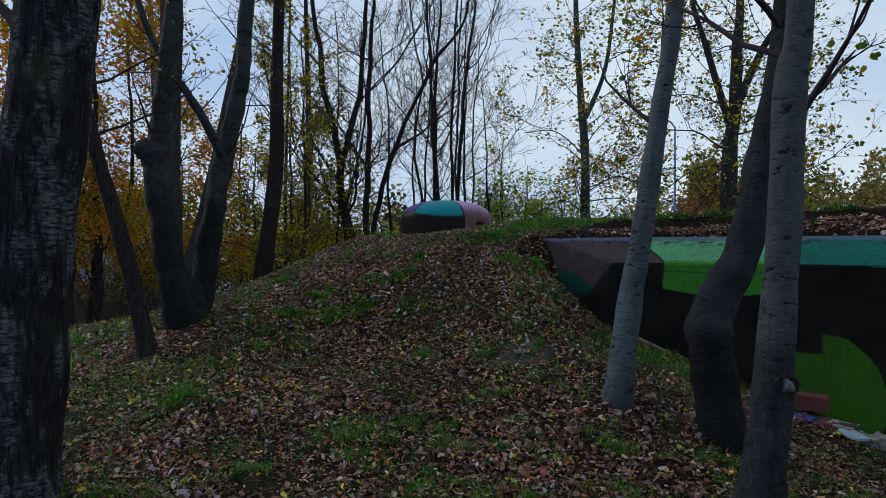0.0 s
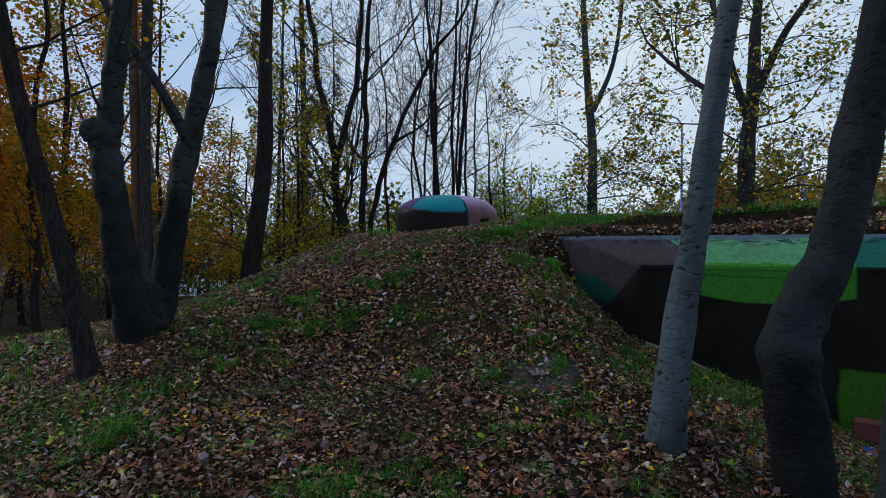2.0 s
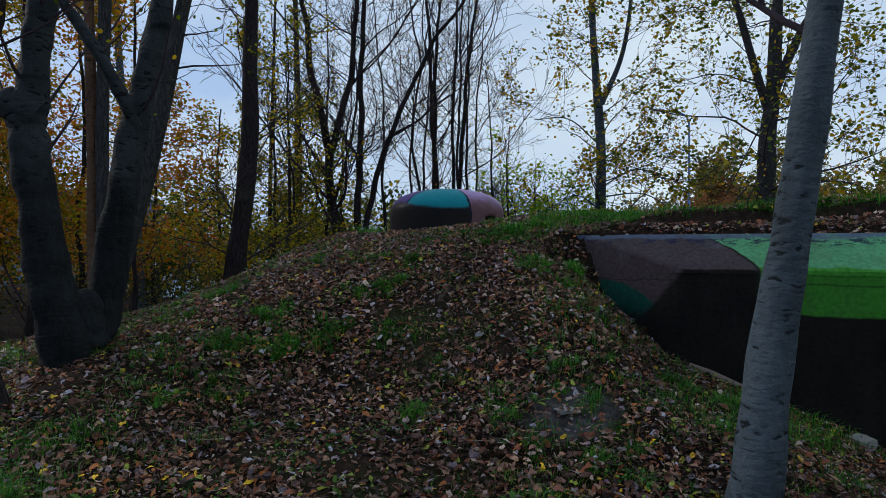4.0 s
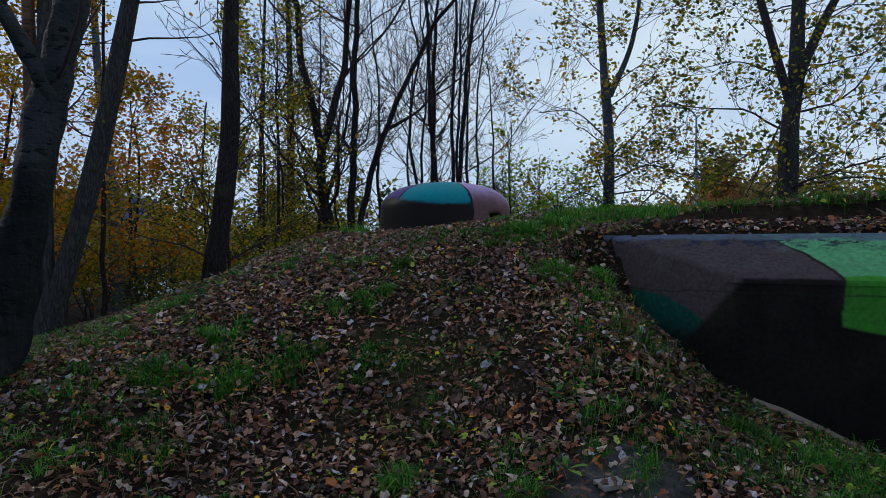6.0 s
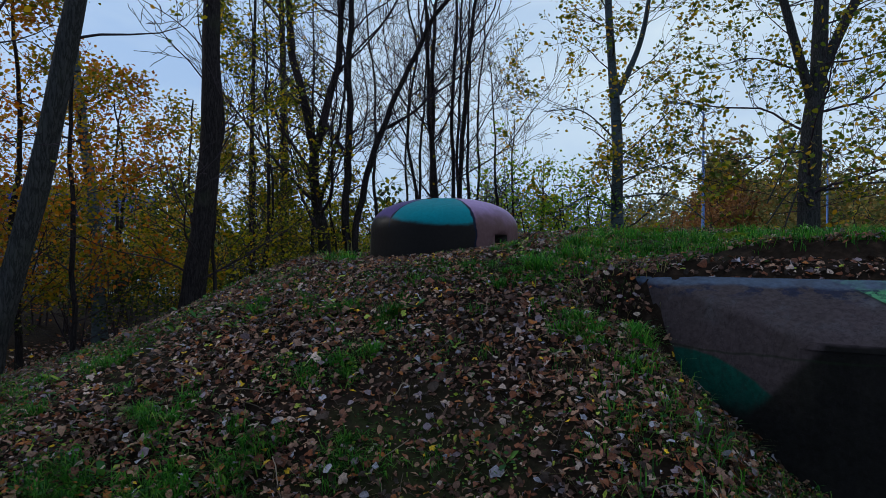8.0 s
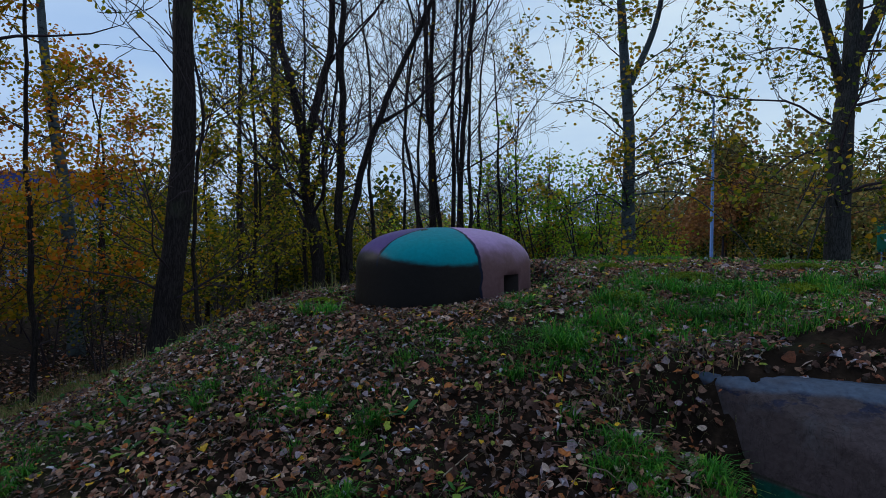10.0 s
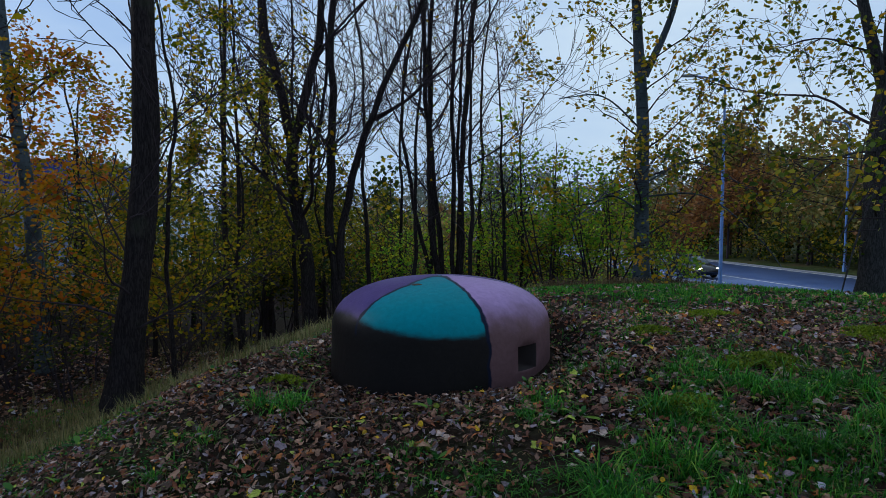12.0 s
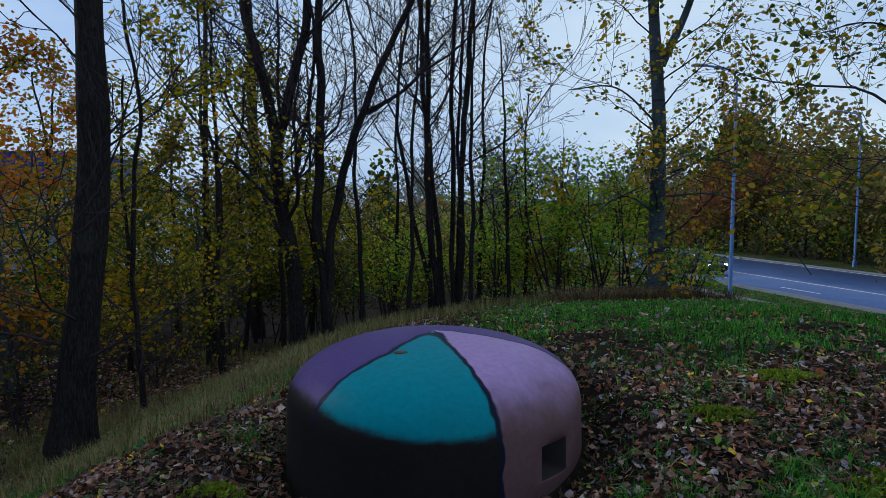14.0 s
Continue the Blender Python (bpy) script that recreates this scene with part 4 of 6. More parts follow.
tree("pale birch-like trunk among orange leaves", [([(-8.3, 19.8, -1.2), (-8.5, 19.8, 2.5), (-8.75, 19.8, 4.4), (-8.95, 19.8, 6.7), (-9.2, 19.8, 12)], 0.17, 0.06)], M_ASPEN, 15, 12, 0.35, (1.4, 2.8), M_ORANGE, 1800, 0.13)
tree("slender tree with yellow-green leaves", [([(-5.85, 28, -1.5), (-5.85, 28, 4.5), (-5.9, 28, 8.2), (-6.0, 28, 12), (-6, 28, 15)], 0.18, 0.05)], M_BARK, 16, 16, 0.2, (1.6, 3.2), M_OLIVE, 2100, 0.14)
tree("thin tree with olive leaves", [([(-5.85, 24, -1.1), (-5.9, 24, 3), (-5.8, 24, 7), (-5.7, 24, 11)], 0.09, 0.03)], M_BARK, 17, 14, 0.2, (1.4, 2.8), M_OLIVE, 2800, 0.13)
# thin bare saplings and poles among the bare trees
rng_s = np.random.default_rng(64)
for i, (x, y, h) in enumerate(((-4.4, 20.6, 9.0), (-3.75, 23.0, 10.5), (-1.75, 22.4, 9.5), (-1.25, 25.5, 9.0), (-0.75, 22.8, 8.2), (1.05, 25.2, 10.0), (1.75, 23.6, 7.0), (2.3, 24.8, 5.6), (-5.2, 22.0, 9.5), (-0.3, 26.5, 10.5), (0.75, 22.9, 9.2))):
    z, k = float(land(x, y)), float(rng_s.normal(0, 0.22))
    tree("slender bare sapling with fine twigs", [([(x, y, z - 0.1), (x + 0.4 * k, y, z + h * 0.3), (x + 0.6 * k, y + 0.1, z + h * 0.65), (x + 1.6 * k, y, z + h)], 0.045 + 0.002 * h, 0.014)], M_BARK, 70 + i, 16, 0.22, (1.2, 2.5), M_OLIVE, 40, 0.10, group=GB, slope=0.65, lift=0.14, crook=0.03, least=0.005, limb_r=0.34)
# leafy young trees down the left flank
GL = "autumn trees down the flank"
for i, (x, y, h, r, leaf, n, text) in enumerate((
        (-6.1, 14.8, 8.0, 0.05, M_ORANGE, 1500, "thin young tree with few orange leaves"), (-7.3, 13.4, 9.0, 0.09, M_YELLOW, 6200, "young tree with yellow leaves"), (-6.9, 12.0, 8.5, 0.07, M_ORANGE, 5200, "maple full of orange leaves"), (-9.6, 17.4, 6.0, 0.08, M_ORANGE, 1500, "young maple with orange leaves"),
        (-7.8, 16.0, 8.5, 0.07, M_YELLOW, 3400, "young tree with yellow leaves"), (-10.8, 17.5, 5.5, 0.08, M_ORANGE, 1900, "maple full of orange leaves"),
        (-13.5, 21, 6.5, 0.10, M_ORANGE, 2600, "maple full of orange leaves"), (-9.6, 23.5, 6.5, 0.06, M_ORANGE, 1700, "young tree with yellow leaves"),
        (-6.9, 21.8, 6.5, 0.06, M_YELLOW, 1500, "young tree with thin yellow leaves"), (-7.8, 26.5, 6.5, 0.08, M_OLIVE, 2200, "tree with olive and yellow leaves"),
        (-4.8, 18.0, 7.3, 0.05, M_OLIVE, 2200, "young tree with olive and yellow leaves"), (-4.9, 23.6, 7.2, 0.06, M_OLIVE, 1700, "slim tree with olive and yellow leaves"), (-13, 14, 8.5, 0.09, M_ORANGE, 2600, "maple full of orange leaves"),
        (-17, 17, 12.0, 0.11, M_YELLOW, 3600, "tree full of yellow leaves"), (-11.6, 27, 7.0, 0.09, M_OLIVE, 2000, "tree with olive and yellow leaves"),
        (-10.0, 12.5, 7.5, 0.07, M_OLIVE, 2200, "slim tree with olive leaves"), (-16, 10, 10.5, 0.1, M_ORANGE, 3200, "maple full of orange leaves"),
        (-4.0, 27.5, 8.6, 0.08, M_OLIVE, 1800, "slim tree with olive and yellow leaves"), (-4.3, 20.2, 5.2, 0.045, M_OLIVE, 1500, "low young tree with olive and yellow leaves"), (-3.5, 25.0, 5.6, 0.05, M_OLIVE, 1500, "low young tree with olive and yellow leaves"))):
    z = float(land(x, y))
    k = 0.15 * math.sin(i * 2.4)
    tree(text, [([(x, y, z - 0.1), (x + k, y, z + h * 0.3), (x - k, y + k, z + h * 0.65), (x + 2 * k, y, z + h)], r, 0.02)], M_BARK, 40 + i, 12, 0.14, (1.4, 3.0), leaf, int(n * 1.9) if y < 18.5 else int(n * 1.35), 0.077 if y < 18.5 else 0.115, group=GL, slope=0.4, clumps=0.3, spread=0.17, crook=0.04, least=0.005)


def shrub(label, x, y, height, width, leaf, leaves, size, seed, stems=5, category="shrub", group="undergrowth behind the mound", bare=0.22):
    """Several thin stems from one foot, with a loose crown."""
    rng = np.random.default_rng(seed)
    z = float(land(x, y))
    root = empty("shrub", (x, y, z), label, category, group)
    tips = []
    for s in range(stems):
        a = rng.uniform(0, 6.283)
        lean = rng.uniform(0.1, 1.0) * width * 0.5
        top = Vector((math.cos(a) * lean, math.sin(a) * lean, height * rng.uniform(0.7, 1.0)))
        foot = Vector((rng.normal(0, 0.12), rng.normal(0, 0.12), -0.2))
        mid = foot.lerp(top, 0.5) + Vector(rng.normal(0, 0.1, 3))
        path = smooth_path([foot, mid, top], 6)
        n = len(path) - 1
        r0 = 0.008 + 0.005 * height
        chunks = [tube(path, [r0 * (1 - 0.8 * i / n) for i in range(n + 1)], 6)]
        for c in range(int(4 + height * 1.2)):
            i = int(rng.uniform(0.15, 0.98) * n)
            a2 = rng.uniform(0, 6.283)
            grow(rng, path[i], (math.cos(a2), math.sin(a2), rng.uniform(0.0, 0.8)), rng.uniform(0.25, 0.5) * width, r0 * 0.45, 2, chunks, tips, 3, 0.2, 0.25, 3)
        link("stem", mesh_of("stem", *merged(chunks)), M_TWIG, root)
    t = np.array([tuple(p) for p in tips])
    t = t[t[:, 2] > bare * height]
    t = t[rng.permutation(len(t))[:max(30, int(len(t) * 0.4))]]
    at = t[rng.integers(0, len(t), leaves)] + rng.normal(0, 0.13, (leaves, 3))
    link("crown", mesh_of("crown", *leaf_cloud(rng, at, size)), leaf, root, smooth=False)
    return root


def undergrowth():
    rng = np.random.default_rng(77)
    kinds = {"o": (M_ORANGE, "young maple with orange autumn leaves"), "y": (M_YELLOW, "sapling with yellow autumn leaves"),
             "g": (M_UNDER, "leafy green shrub turning yellow"), "w": (M_OLIVE, "tall shrub with yellow-green leaves"), "v": (M_UNDER, "olive-green shrub with fine leaves"),
             "f": (M_GREEN, "loose feathery shrub with yellow-green leaves")}
    # (kind, x, y, height, width)
    first = [
        ("o", -9.5, 14.5, 3.2, 2.6), ("o", -12, 17, 4.0, 3.2), ("y", -10.5, 21, 3.6, 3.0), ("o", -8.2, 18.6, 2.6, 2.4), ("y", -12.5, 25, 4.5, 3.6),
        ("o", -19, 24, 5.5, 4.5), ("y", -7.0, 19.5, 2.6, 2.2), ("v", -6.6, 25, 3.4, 2.8), ("g", -4.6, 25.5, 3.2, 2.8),
        ("v", -3.6, 28, 3.6, 3.0), ("g", -1.6, 26.5, 3.4, 2.8), ("g", 0.6, 27, 3.8, 3.0), ("v", 2.2, 26, 3.6, 2.8), ("y", 3.2, 24.6, 3.2, 2.4),
        ("g", 4.6, 27, 3.0, 2.8), ("y", 5.9, 24.0, 2.2, 2.0)]
    second = [
        ("g", -1.2, 24.8, 2.4, 2.2), ("g", 1.4, 24.4, 2.2, 2.0), ("o", -11.2, 11.5, 3.2, 2.6), ("o", -14.5, 14, 4.2, 3.2), ("v", -10.0, 9.0, 2.0, 2.2),
        ("v", -9.5, 20.5, 2.2, 2.6), ("v", -7.5, 22.6, 2.0, 2.4), ("v", -12.0, 15.5, 2.2, 2.8), ("v", -6.2, 23.2, 2.2, 2.2), ("v", -6.5, 17.6, 2.2, 2.4),
        ("v", -8.1, 15.0, 2.4, 2.6), ("y", -5.7, 20.4, 2.4, 2.2), ("o", -10.2, 18.8, 3.6, 3.0), ("y", -13.5, 9.5, 3.8, 3.0), ("v", -17, 12, 4.5, 3.6),
        ("g", -2.8, 23.6, 2.0, 2.0), ("g", 3.2, 30, 2.6, 3.0)]
    third = [
        ("w", -4.3, 27.0, 4.2, 3.0), ("w", -6.5, 29.5, 4.4, 3.2), ("w", -1.9, 30.5, 4.0, 3.2), ("v", -8.2, 25.5, 2.6, 3.0),
        ("w", -5.4, 26.4, 5.0, 3.0), ("w", -2.7, 28, 4.6, 3.2), ("w", -0.8, 29, 4.4, 3.0), ("w", 1.6, 29, 3.8, 2.8),
        ("y", 3.0, 28, 3.4, 2.6), ("f", 2.9, 24.2, 4.7, 3.0), ("f", 4.0, 23.4, 3.8, 2.4), ("f", 1.7, 25.2, 4.4, 2.8), ("f", 5.5, 23.0, 1.9, 1.8),
        ("f", 4.5, 22.9, 3.2, 2.4), ("f", 5.35, 21.4, 1.6, 1.5), ("v", 3.7, 24.9, 2.0, 2.2), ("v", 5.3, 23.6, 1.5, 1.6), ("v", -8.4, 20.2, 2.3, 2.6), ("v", -5.6, 24.6, 2.2, 2.4), ("v", -3.4, 25.4, 2.0, 2.4)]
    for i, (c, x, y, h, w) in enumerate(first + second + third):
        m, label = kinds[c]
        if x > -2.0 and c in "gv":
            m = M_GREEN
        n = int((130 if x > 1.5 else 190 if y < 20 else 140) * h * w)
        shrub(label, x, y, h, w, m, min(n, 5000), 0.07 if y < 20 else 0.105, 100 + i, 6 if x > -2 else 4, bare=0.25 if x > -2 else 0.38)


undergrowth()


# ---- road, lamps and distance ----
def asphalt():
    k = Mat("asphalt", 0.4, 0, 0.5)
    # the blue of the sky mirrored on the road is put into its base colour
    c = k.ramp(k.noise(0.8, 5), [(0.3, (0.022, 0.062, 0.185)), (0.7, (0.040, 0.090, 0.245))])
    k.color(k.mix(1.0, c, k.ramp(k.noise(60, 3), [(0.3, 0.7), (0.7, 1.2)]), "MULTIPLY"))
    k.bump(k.noise(140, 3), 0.3, 0.01)
    return k.m


def strip(name, left, right, lift, material, y0=-80.0, y1=420.0, step=3.0, label="", kind="structure", category="road", parent=None):
    ys = np.arange(y0, y1 + step, step)
    c = road_x(ys)
    rows = [np.stack([c + a, ys, np.full_like(ys, ROAD_Z + b)], 1) for a, b in ((left, lift - 0.6), (left, lift), (right, lift), (right, lift - 0.6))]
    v = np.stack(rows, 1).reshape(-1, 3)
    i = np.arange(len(ys) - 1)[:, None, None] * 4 + np.arange(3)[None, :, None]
    f = np.concatenate([i, i + 1, i + 5, i + 4], -1).reshape(-1, 4)
    ob = link(name, mesh_of(name, v, f), material, parent, smooth=False)
    return tagged(ob, label, category if not parent else "", kind=kind if not parent else "")


def road_set():
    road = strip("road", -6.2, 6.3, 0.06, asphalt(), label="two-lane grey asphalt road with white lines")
    white = plain("road_paint", (0.62, 0.62, 0.6), 0.6, vary=0.12)
    strip("edge_line", -1.55, -1.40, 0.066, white, parent=road)
    strip("edge_line", 5.8, 5.95, 0.066, white, parent=road)
    for i in range(40):
        y = 4 + i * 6.0
        bm = bmesh.new()
        q = [bm.verts.new((float(road_x(b)) - 4.4 + a, b, ROAD_Z + 0.067)) for a, b in ((0, y), (0.14, y), (0.14, y + 2.4), (0, y + 2.4))]
        bm.faces.new(q)
        part("dash", bm, white, road)
    kerb = plain("kerb_stone", (0.14, 0.15, 0.17))
    strip("kerb", -6.4, -6.2, 0.16, kerb, label="pale concrete kerb along the road", category="kerb")
    strip("kerb", 6.3, 6.5, 0.16, kerb, label="pale concrete kerb along the road", category="kerb")
    strip("pavement", -10.1, -8.9, 0.05, plain("pavement_slab", (0.15, 0.15, 0.15)), label="narrow grey footpath beside the road", category="pavement")


road_set()
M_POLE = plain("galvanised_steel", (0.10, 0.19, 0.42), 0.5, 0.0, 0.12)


def street_lamp(x, y, height=10.5):
    z = float(land(x, y))
    root = empty("street_lamp", (x, y, z), "tall grey steel street lamp beside the road", "street lamp", "street lamps along the road")
    v, f = tube([(0, 0, -0.3), (0, 0, 3), (0, 0, 7), (0, 0, height)], [0.095, 0.085, 0.07, 0.05], 12)
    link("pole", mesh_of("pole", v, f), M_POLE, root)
    v, f = tube(smooth_path([(0, 0, height - 0.05), (-0.4, 0, height + 0.35), (-1.6, -0.2, height + 0.5)], 5), [0.05] * 11, 8)
    link("arm", mesh_of("arm", v, f), M_POLE, root)
    part("head", box_bm((0.7, 0.26, 0.12), (-1.85, -0.22, height + 0.5), 0.04), plain("lamp_housing", (0.2, 0.21, 0.22)), root, smooth=True)
    part("base_box", box_bm((0.24, 0.24, 0.5), (0, 0, 0.2), 0.03), M_POLE, root)
    return root


for x, y in ((13.75, 38.0), (29.6, 53.5), (16.3, 86.0), (14.0, 130.0)):
    street_lamp(x, y)


def woods(name, label, spots, leaf, size, per, seed, kind="stuff"):
    """Far trees as one mass: uneven crowns of many small leaf clumps over thin trunks."""
    rng = np.random.default_rng(seed)
    leaves, trunks = [], []
    for x, y, h, w in spots:
        z = float(land(x, y))
        n = int(per * h * w / 40)
        lobes = 9
        c = rng.normal(0, 1, (lobes, 3)) * [w * 0.26, w * 0.26, h * 0.2] + [0, 0, h * 0.58]
        pick = rng.integers(0, lobes, n)
        d = rng.normal(0, 1, (n, 3))
        d /= np.linalg.norm(d, axis=1)[:, None]
        at = c[pick] + d * (rng.uniform(0.5, 1.1, n) * w * 0.24)[:, None] * [1, 1, 1.5]
        at[:, 2] = np.clip(at[:, 2], h * 0.03, None)
        leaves.append(leaf_cloud(rng, at + [x, y, z], size, 0.9, 0.7))
        trunks.append(tube([(x, y, z - 0.3), (x + 0.1, y, z + h * 0.4), (x, y, z + h * 0.85)], [0.12, 0.1, 0.03], 5))
    ob = link(name, mesh_of(name, *merged(leaves)), leaf, smooth=False)
    tagged(ob, label, "woods", kind=kind)
    t = link("trunks", mesh_of("trunks", *merged(trunks)), M_TWIG, ob)
    return ob


def far_woods():
    rng = np.random.default_rng(5)
    spots = [(float(road_x(y)) + rng.uniform(14, 34), y, rng.uniform(9, 15), rng.uniform(6, 9)) for y in np.linspace(30, 105, 30)]
    spots = [(x, y, h * (1.0 if x / (y - 7.7) > 0.42 else 0.7 if x / (y - 7.7) > 0.34 else 0.4), w) for x, y, h, w in spots]
    woods("roadside_woods", "autumn woods in olive and rust beyond the road", spots, M_FARWOOD, 0.5, 800, 6)
    spots = [(float(road_x(y)) + rng.uniform(9.5, 17), y, rng.uniform(6.5, 11), rng.uniform(4.5, 7)) for y in np.linspace(34, 62, 13)]
    woods("roadside_birches", "slender yellow and rust birches beyond the road", spots, M_FARWOOD, 0.32, 1350, 11)
    woods("rust_trees", "rust-red trees beyond the bend of the road", [(26.5, 66, 9.5, 5.5), (29.0, 71, 11, 6), (31.5, 74, 9, 5), (24.6, 70, 7.5, 4.5)], M_RUST_LEAF, 0.30, 2400, 12)
    spots = [(float(road_x(y)) + rng.uniform(10.0, 13), y, rng.uniform(2.5, 5), rng.uniform(3, 5)) for y in np.linspace(24, 120, 34)]
    woods("roadside_scrub", "olive and yellow scrub along the far verge", spots, M_UNDER, 0.24, 2200, 7)
    spots = [(x + rng.uniform(-5, 5), rng.uniform(190, 270), rng.uniform(7, 19), rng.uniform(12, 22)) for x in np.linspace(-120, 140, 38)]
    woods("distant_woods", "distant uneven line of haze-dulled grey-green trees", spots, M_HAZED, 1.3, 95, 8)
    spots = []
    for y in np.linspace(44, 150, 34):
        x = float(road_x(y)) - 12 - abs(rng.normal(0, 0.09 * y))
        spots.append((x, y, rng.uniform(1.2, 2.6) + 0.035 * y * rng.uniform(0.0, 1.0), rng.uniform(3, 5) + 0.02 * y))
    woods("verge_thicket", "olive and rust thicket along the near verge of the road", spots, M_FARWOOD, 0.42, 900, 10)
    spots = [(rng.uniform(-34, -3), rng.uniform(36, 60), rng.uniform(5.5, 9.5), rng.uniform(3.5, 6)) for i in range(14)]
    woods("valley_thicket", "tangled olive and yellow thicket in the valley", spots, M_UNDER, 0.34, 900, 9)


far_woods()


def hall(x0, x1, y, depth, z0, height, wall, band, label, seams):
    """A long industrial hall with a cladding band and a shallow roof."""
    root = empty("industrial_hall", ((x0 + x1) / 2, y, z0), label, "building", "halls in the valley")
    w = x1 - x0
    part("wall", box_bm((w, depth, height), (0, depth / 2, height / 2)), wall, root)
    part("band", box_bm((w + 0.3, depth + 0.3, height * 0.28), (0, depth / 2, height * 0.86)), band, root, "dark blue cladding band")
    bm = bmesh.new()
    e = [(-w / 2 - 0.5, -0.5), (w / 2 + 0.5, -0.5), (w / 2 + 0.5, depth + 0.5), (-w / 2 - 0.5, depth + 0.5)]
    lo = [bm.verts.new((a, b, height)) for a, b in e]
    hi = [bm.verts.new((a * 0.98, depth / 2, height + 1.0)) for a in (-w / 2, w / 2)]
    bm.faces.new((lo[0], lo[1], hi[1], hi[0]))
    bm.faces.new((lo[2], lo[3], hi[0], hi[1]))
    bm.faces.new((lo[1], lo[2], hi[1]))
    bm.faces.new((lo[3], lo[0], hi[0]))
    bm.faces.new(lo[::-1])
    part("roof", bm, plain("sheet_roof", (0.35, 0.40, 0.48), 0.5), root)
    for i in range(seams):
        a = -w / 2 + w * (i + 0.5) / seams
        win = part("window", box_bm((w / seams * 0.6, 0.12, height * 0.2), (a, -0.02, height * 0.45), 0.02), plain("dull_glass", (0.05, 0.07, 0.1), 0.2), root)
    return root


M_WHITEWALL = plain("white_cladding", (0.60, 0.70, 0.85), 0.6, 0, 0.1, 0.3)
M_BLUEBAND = plain("blue_cladding", (0.03, 0.045, 0.22), 0.5, 0, 0.15, 0.3)
hall(-80, -42, 78, 20, -6, 14, plain("grey_cladding", (0.16, 0.2, 0.3), 0.6, 0, 0.1, 0.3), M_BLUEBAND, "tall pale hall with a dark blue upper band", 9)
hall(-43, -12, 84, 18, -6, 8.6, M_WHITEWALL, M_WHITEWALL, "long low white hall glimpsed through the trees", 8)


# ---- leaf litter and grass ----
def ground_normal(x, y):
    e = 0.04
    gx, gy = (land(x + e, y) - land(x - e, y)) / (2 * e), (land(x, y + e) - land(x, y - e)) / (2 * e)
    n = np.stack([-gx, -gy, np.ones_like(gx)], 1)
    return n / np.linalg.norm(n, axis=1)[:, None]


def wave(x, y, f, k):
    """A smooth patchy value of about -1 to 1."""
    return (np.sin(x * f + k + 1.7 * np.sin(y * f * 0.7 + k)) + np.sin(y * f * 1.1 - 2 * k + 1.3 * np.sin(x * f * 0.8))) * 0.5


def inside_bunker(x, y):
    s = (x - WALL_AT[0]) * WALL_DIR[0] + (y - WALL_AT[1]) * WALL_DIR[1]
    n = (x - WALL_AT[0]) * WALL_OUT[0] + (y - WALL_AT[1]) * WALL_OUT[1]
    return (n < 0.53) & (n > -0.10) & (s > np.maximum(n, 0.06) * 1.92 - 0.05) & (s < 10.6)


def roof_strip(x, y):
    """The leaf-filled strip behind the roof edge, below the turf."""
    s = (x - WALL_AT[0]) * WALL_DIR[0] + (y - WALL_AT[1]) * WALL_DIR[1]
    n = (x - WALL_AT[0]) * WALL_OUT[0] + (y - WALL_AT[1]) * WALL_OUT[1]
    return (s > 0.2) & (n < 0.6) & (n > -0.50 - 0.45 * np.clip(s - 1.6, 0, 6))


def lip_face(x, y):
    """The bare dark edge of the turf above the strip."""
    s = (x - WALL_AT[0]) * WALL_DIR[0] + (y - WALL_AT[1]) * WALL_DIR[1]
    n = (x - WALL_AT[0]) * WALL_OUT[0] + (y - WALL_AT[1]) * WALL_OUT[1]
    return (s > 0.35) & (s < 9) & (np.abs(n + 0.43 + 0.45 * np.clip(s - 1.6, 0, 6)) < 0.055)


def behind_edge(x, y):
    """Metres behind the edge of the turf over the bunker; far off elsewhere."""
    s = (x - WALL_AT[0]) * WALL_DIR[0] + (y - WALL_AT[1]) * WALL_DIR[1]
    n = (x - WALL_AT[0]) * WALL_OUT[0] + (y - WALL_AT[1]) * WALL_OUT[1]
    return np.where((s > -0.2) & (s < 6), -n - 0.5 - 0.45 * np.clip(s - 1.6, 0, 6), 9.0)


def trodden(x, y):
    """The bare trodden patch on the slope."""
    return ((x - 0.74) / 0.30) ** 2 + ((y - 5.95) / 0.34) ** 2 + 0.35 * wave(x, y, 9, 1) < 0.8


def clear(x, y):
    return ~(trodden(x, y) & (np.sin(x * 310 + y * 170) < -0.15)) & ~lip_face(x, y) & ~inside_bunker(x, y) & (np.hypot(x - CUP[0], y - CUP[1]) > CUP_R + 0.02)


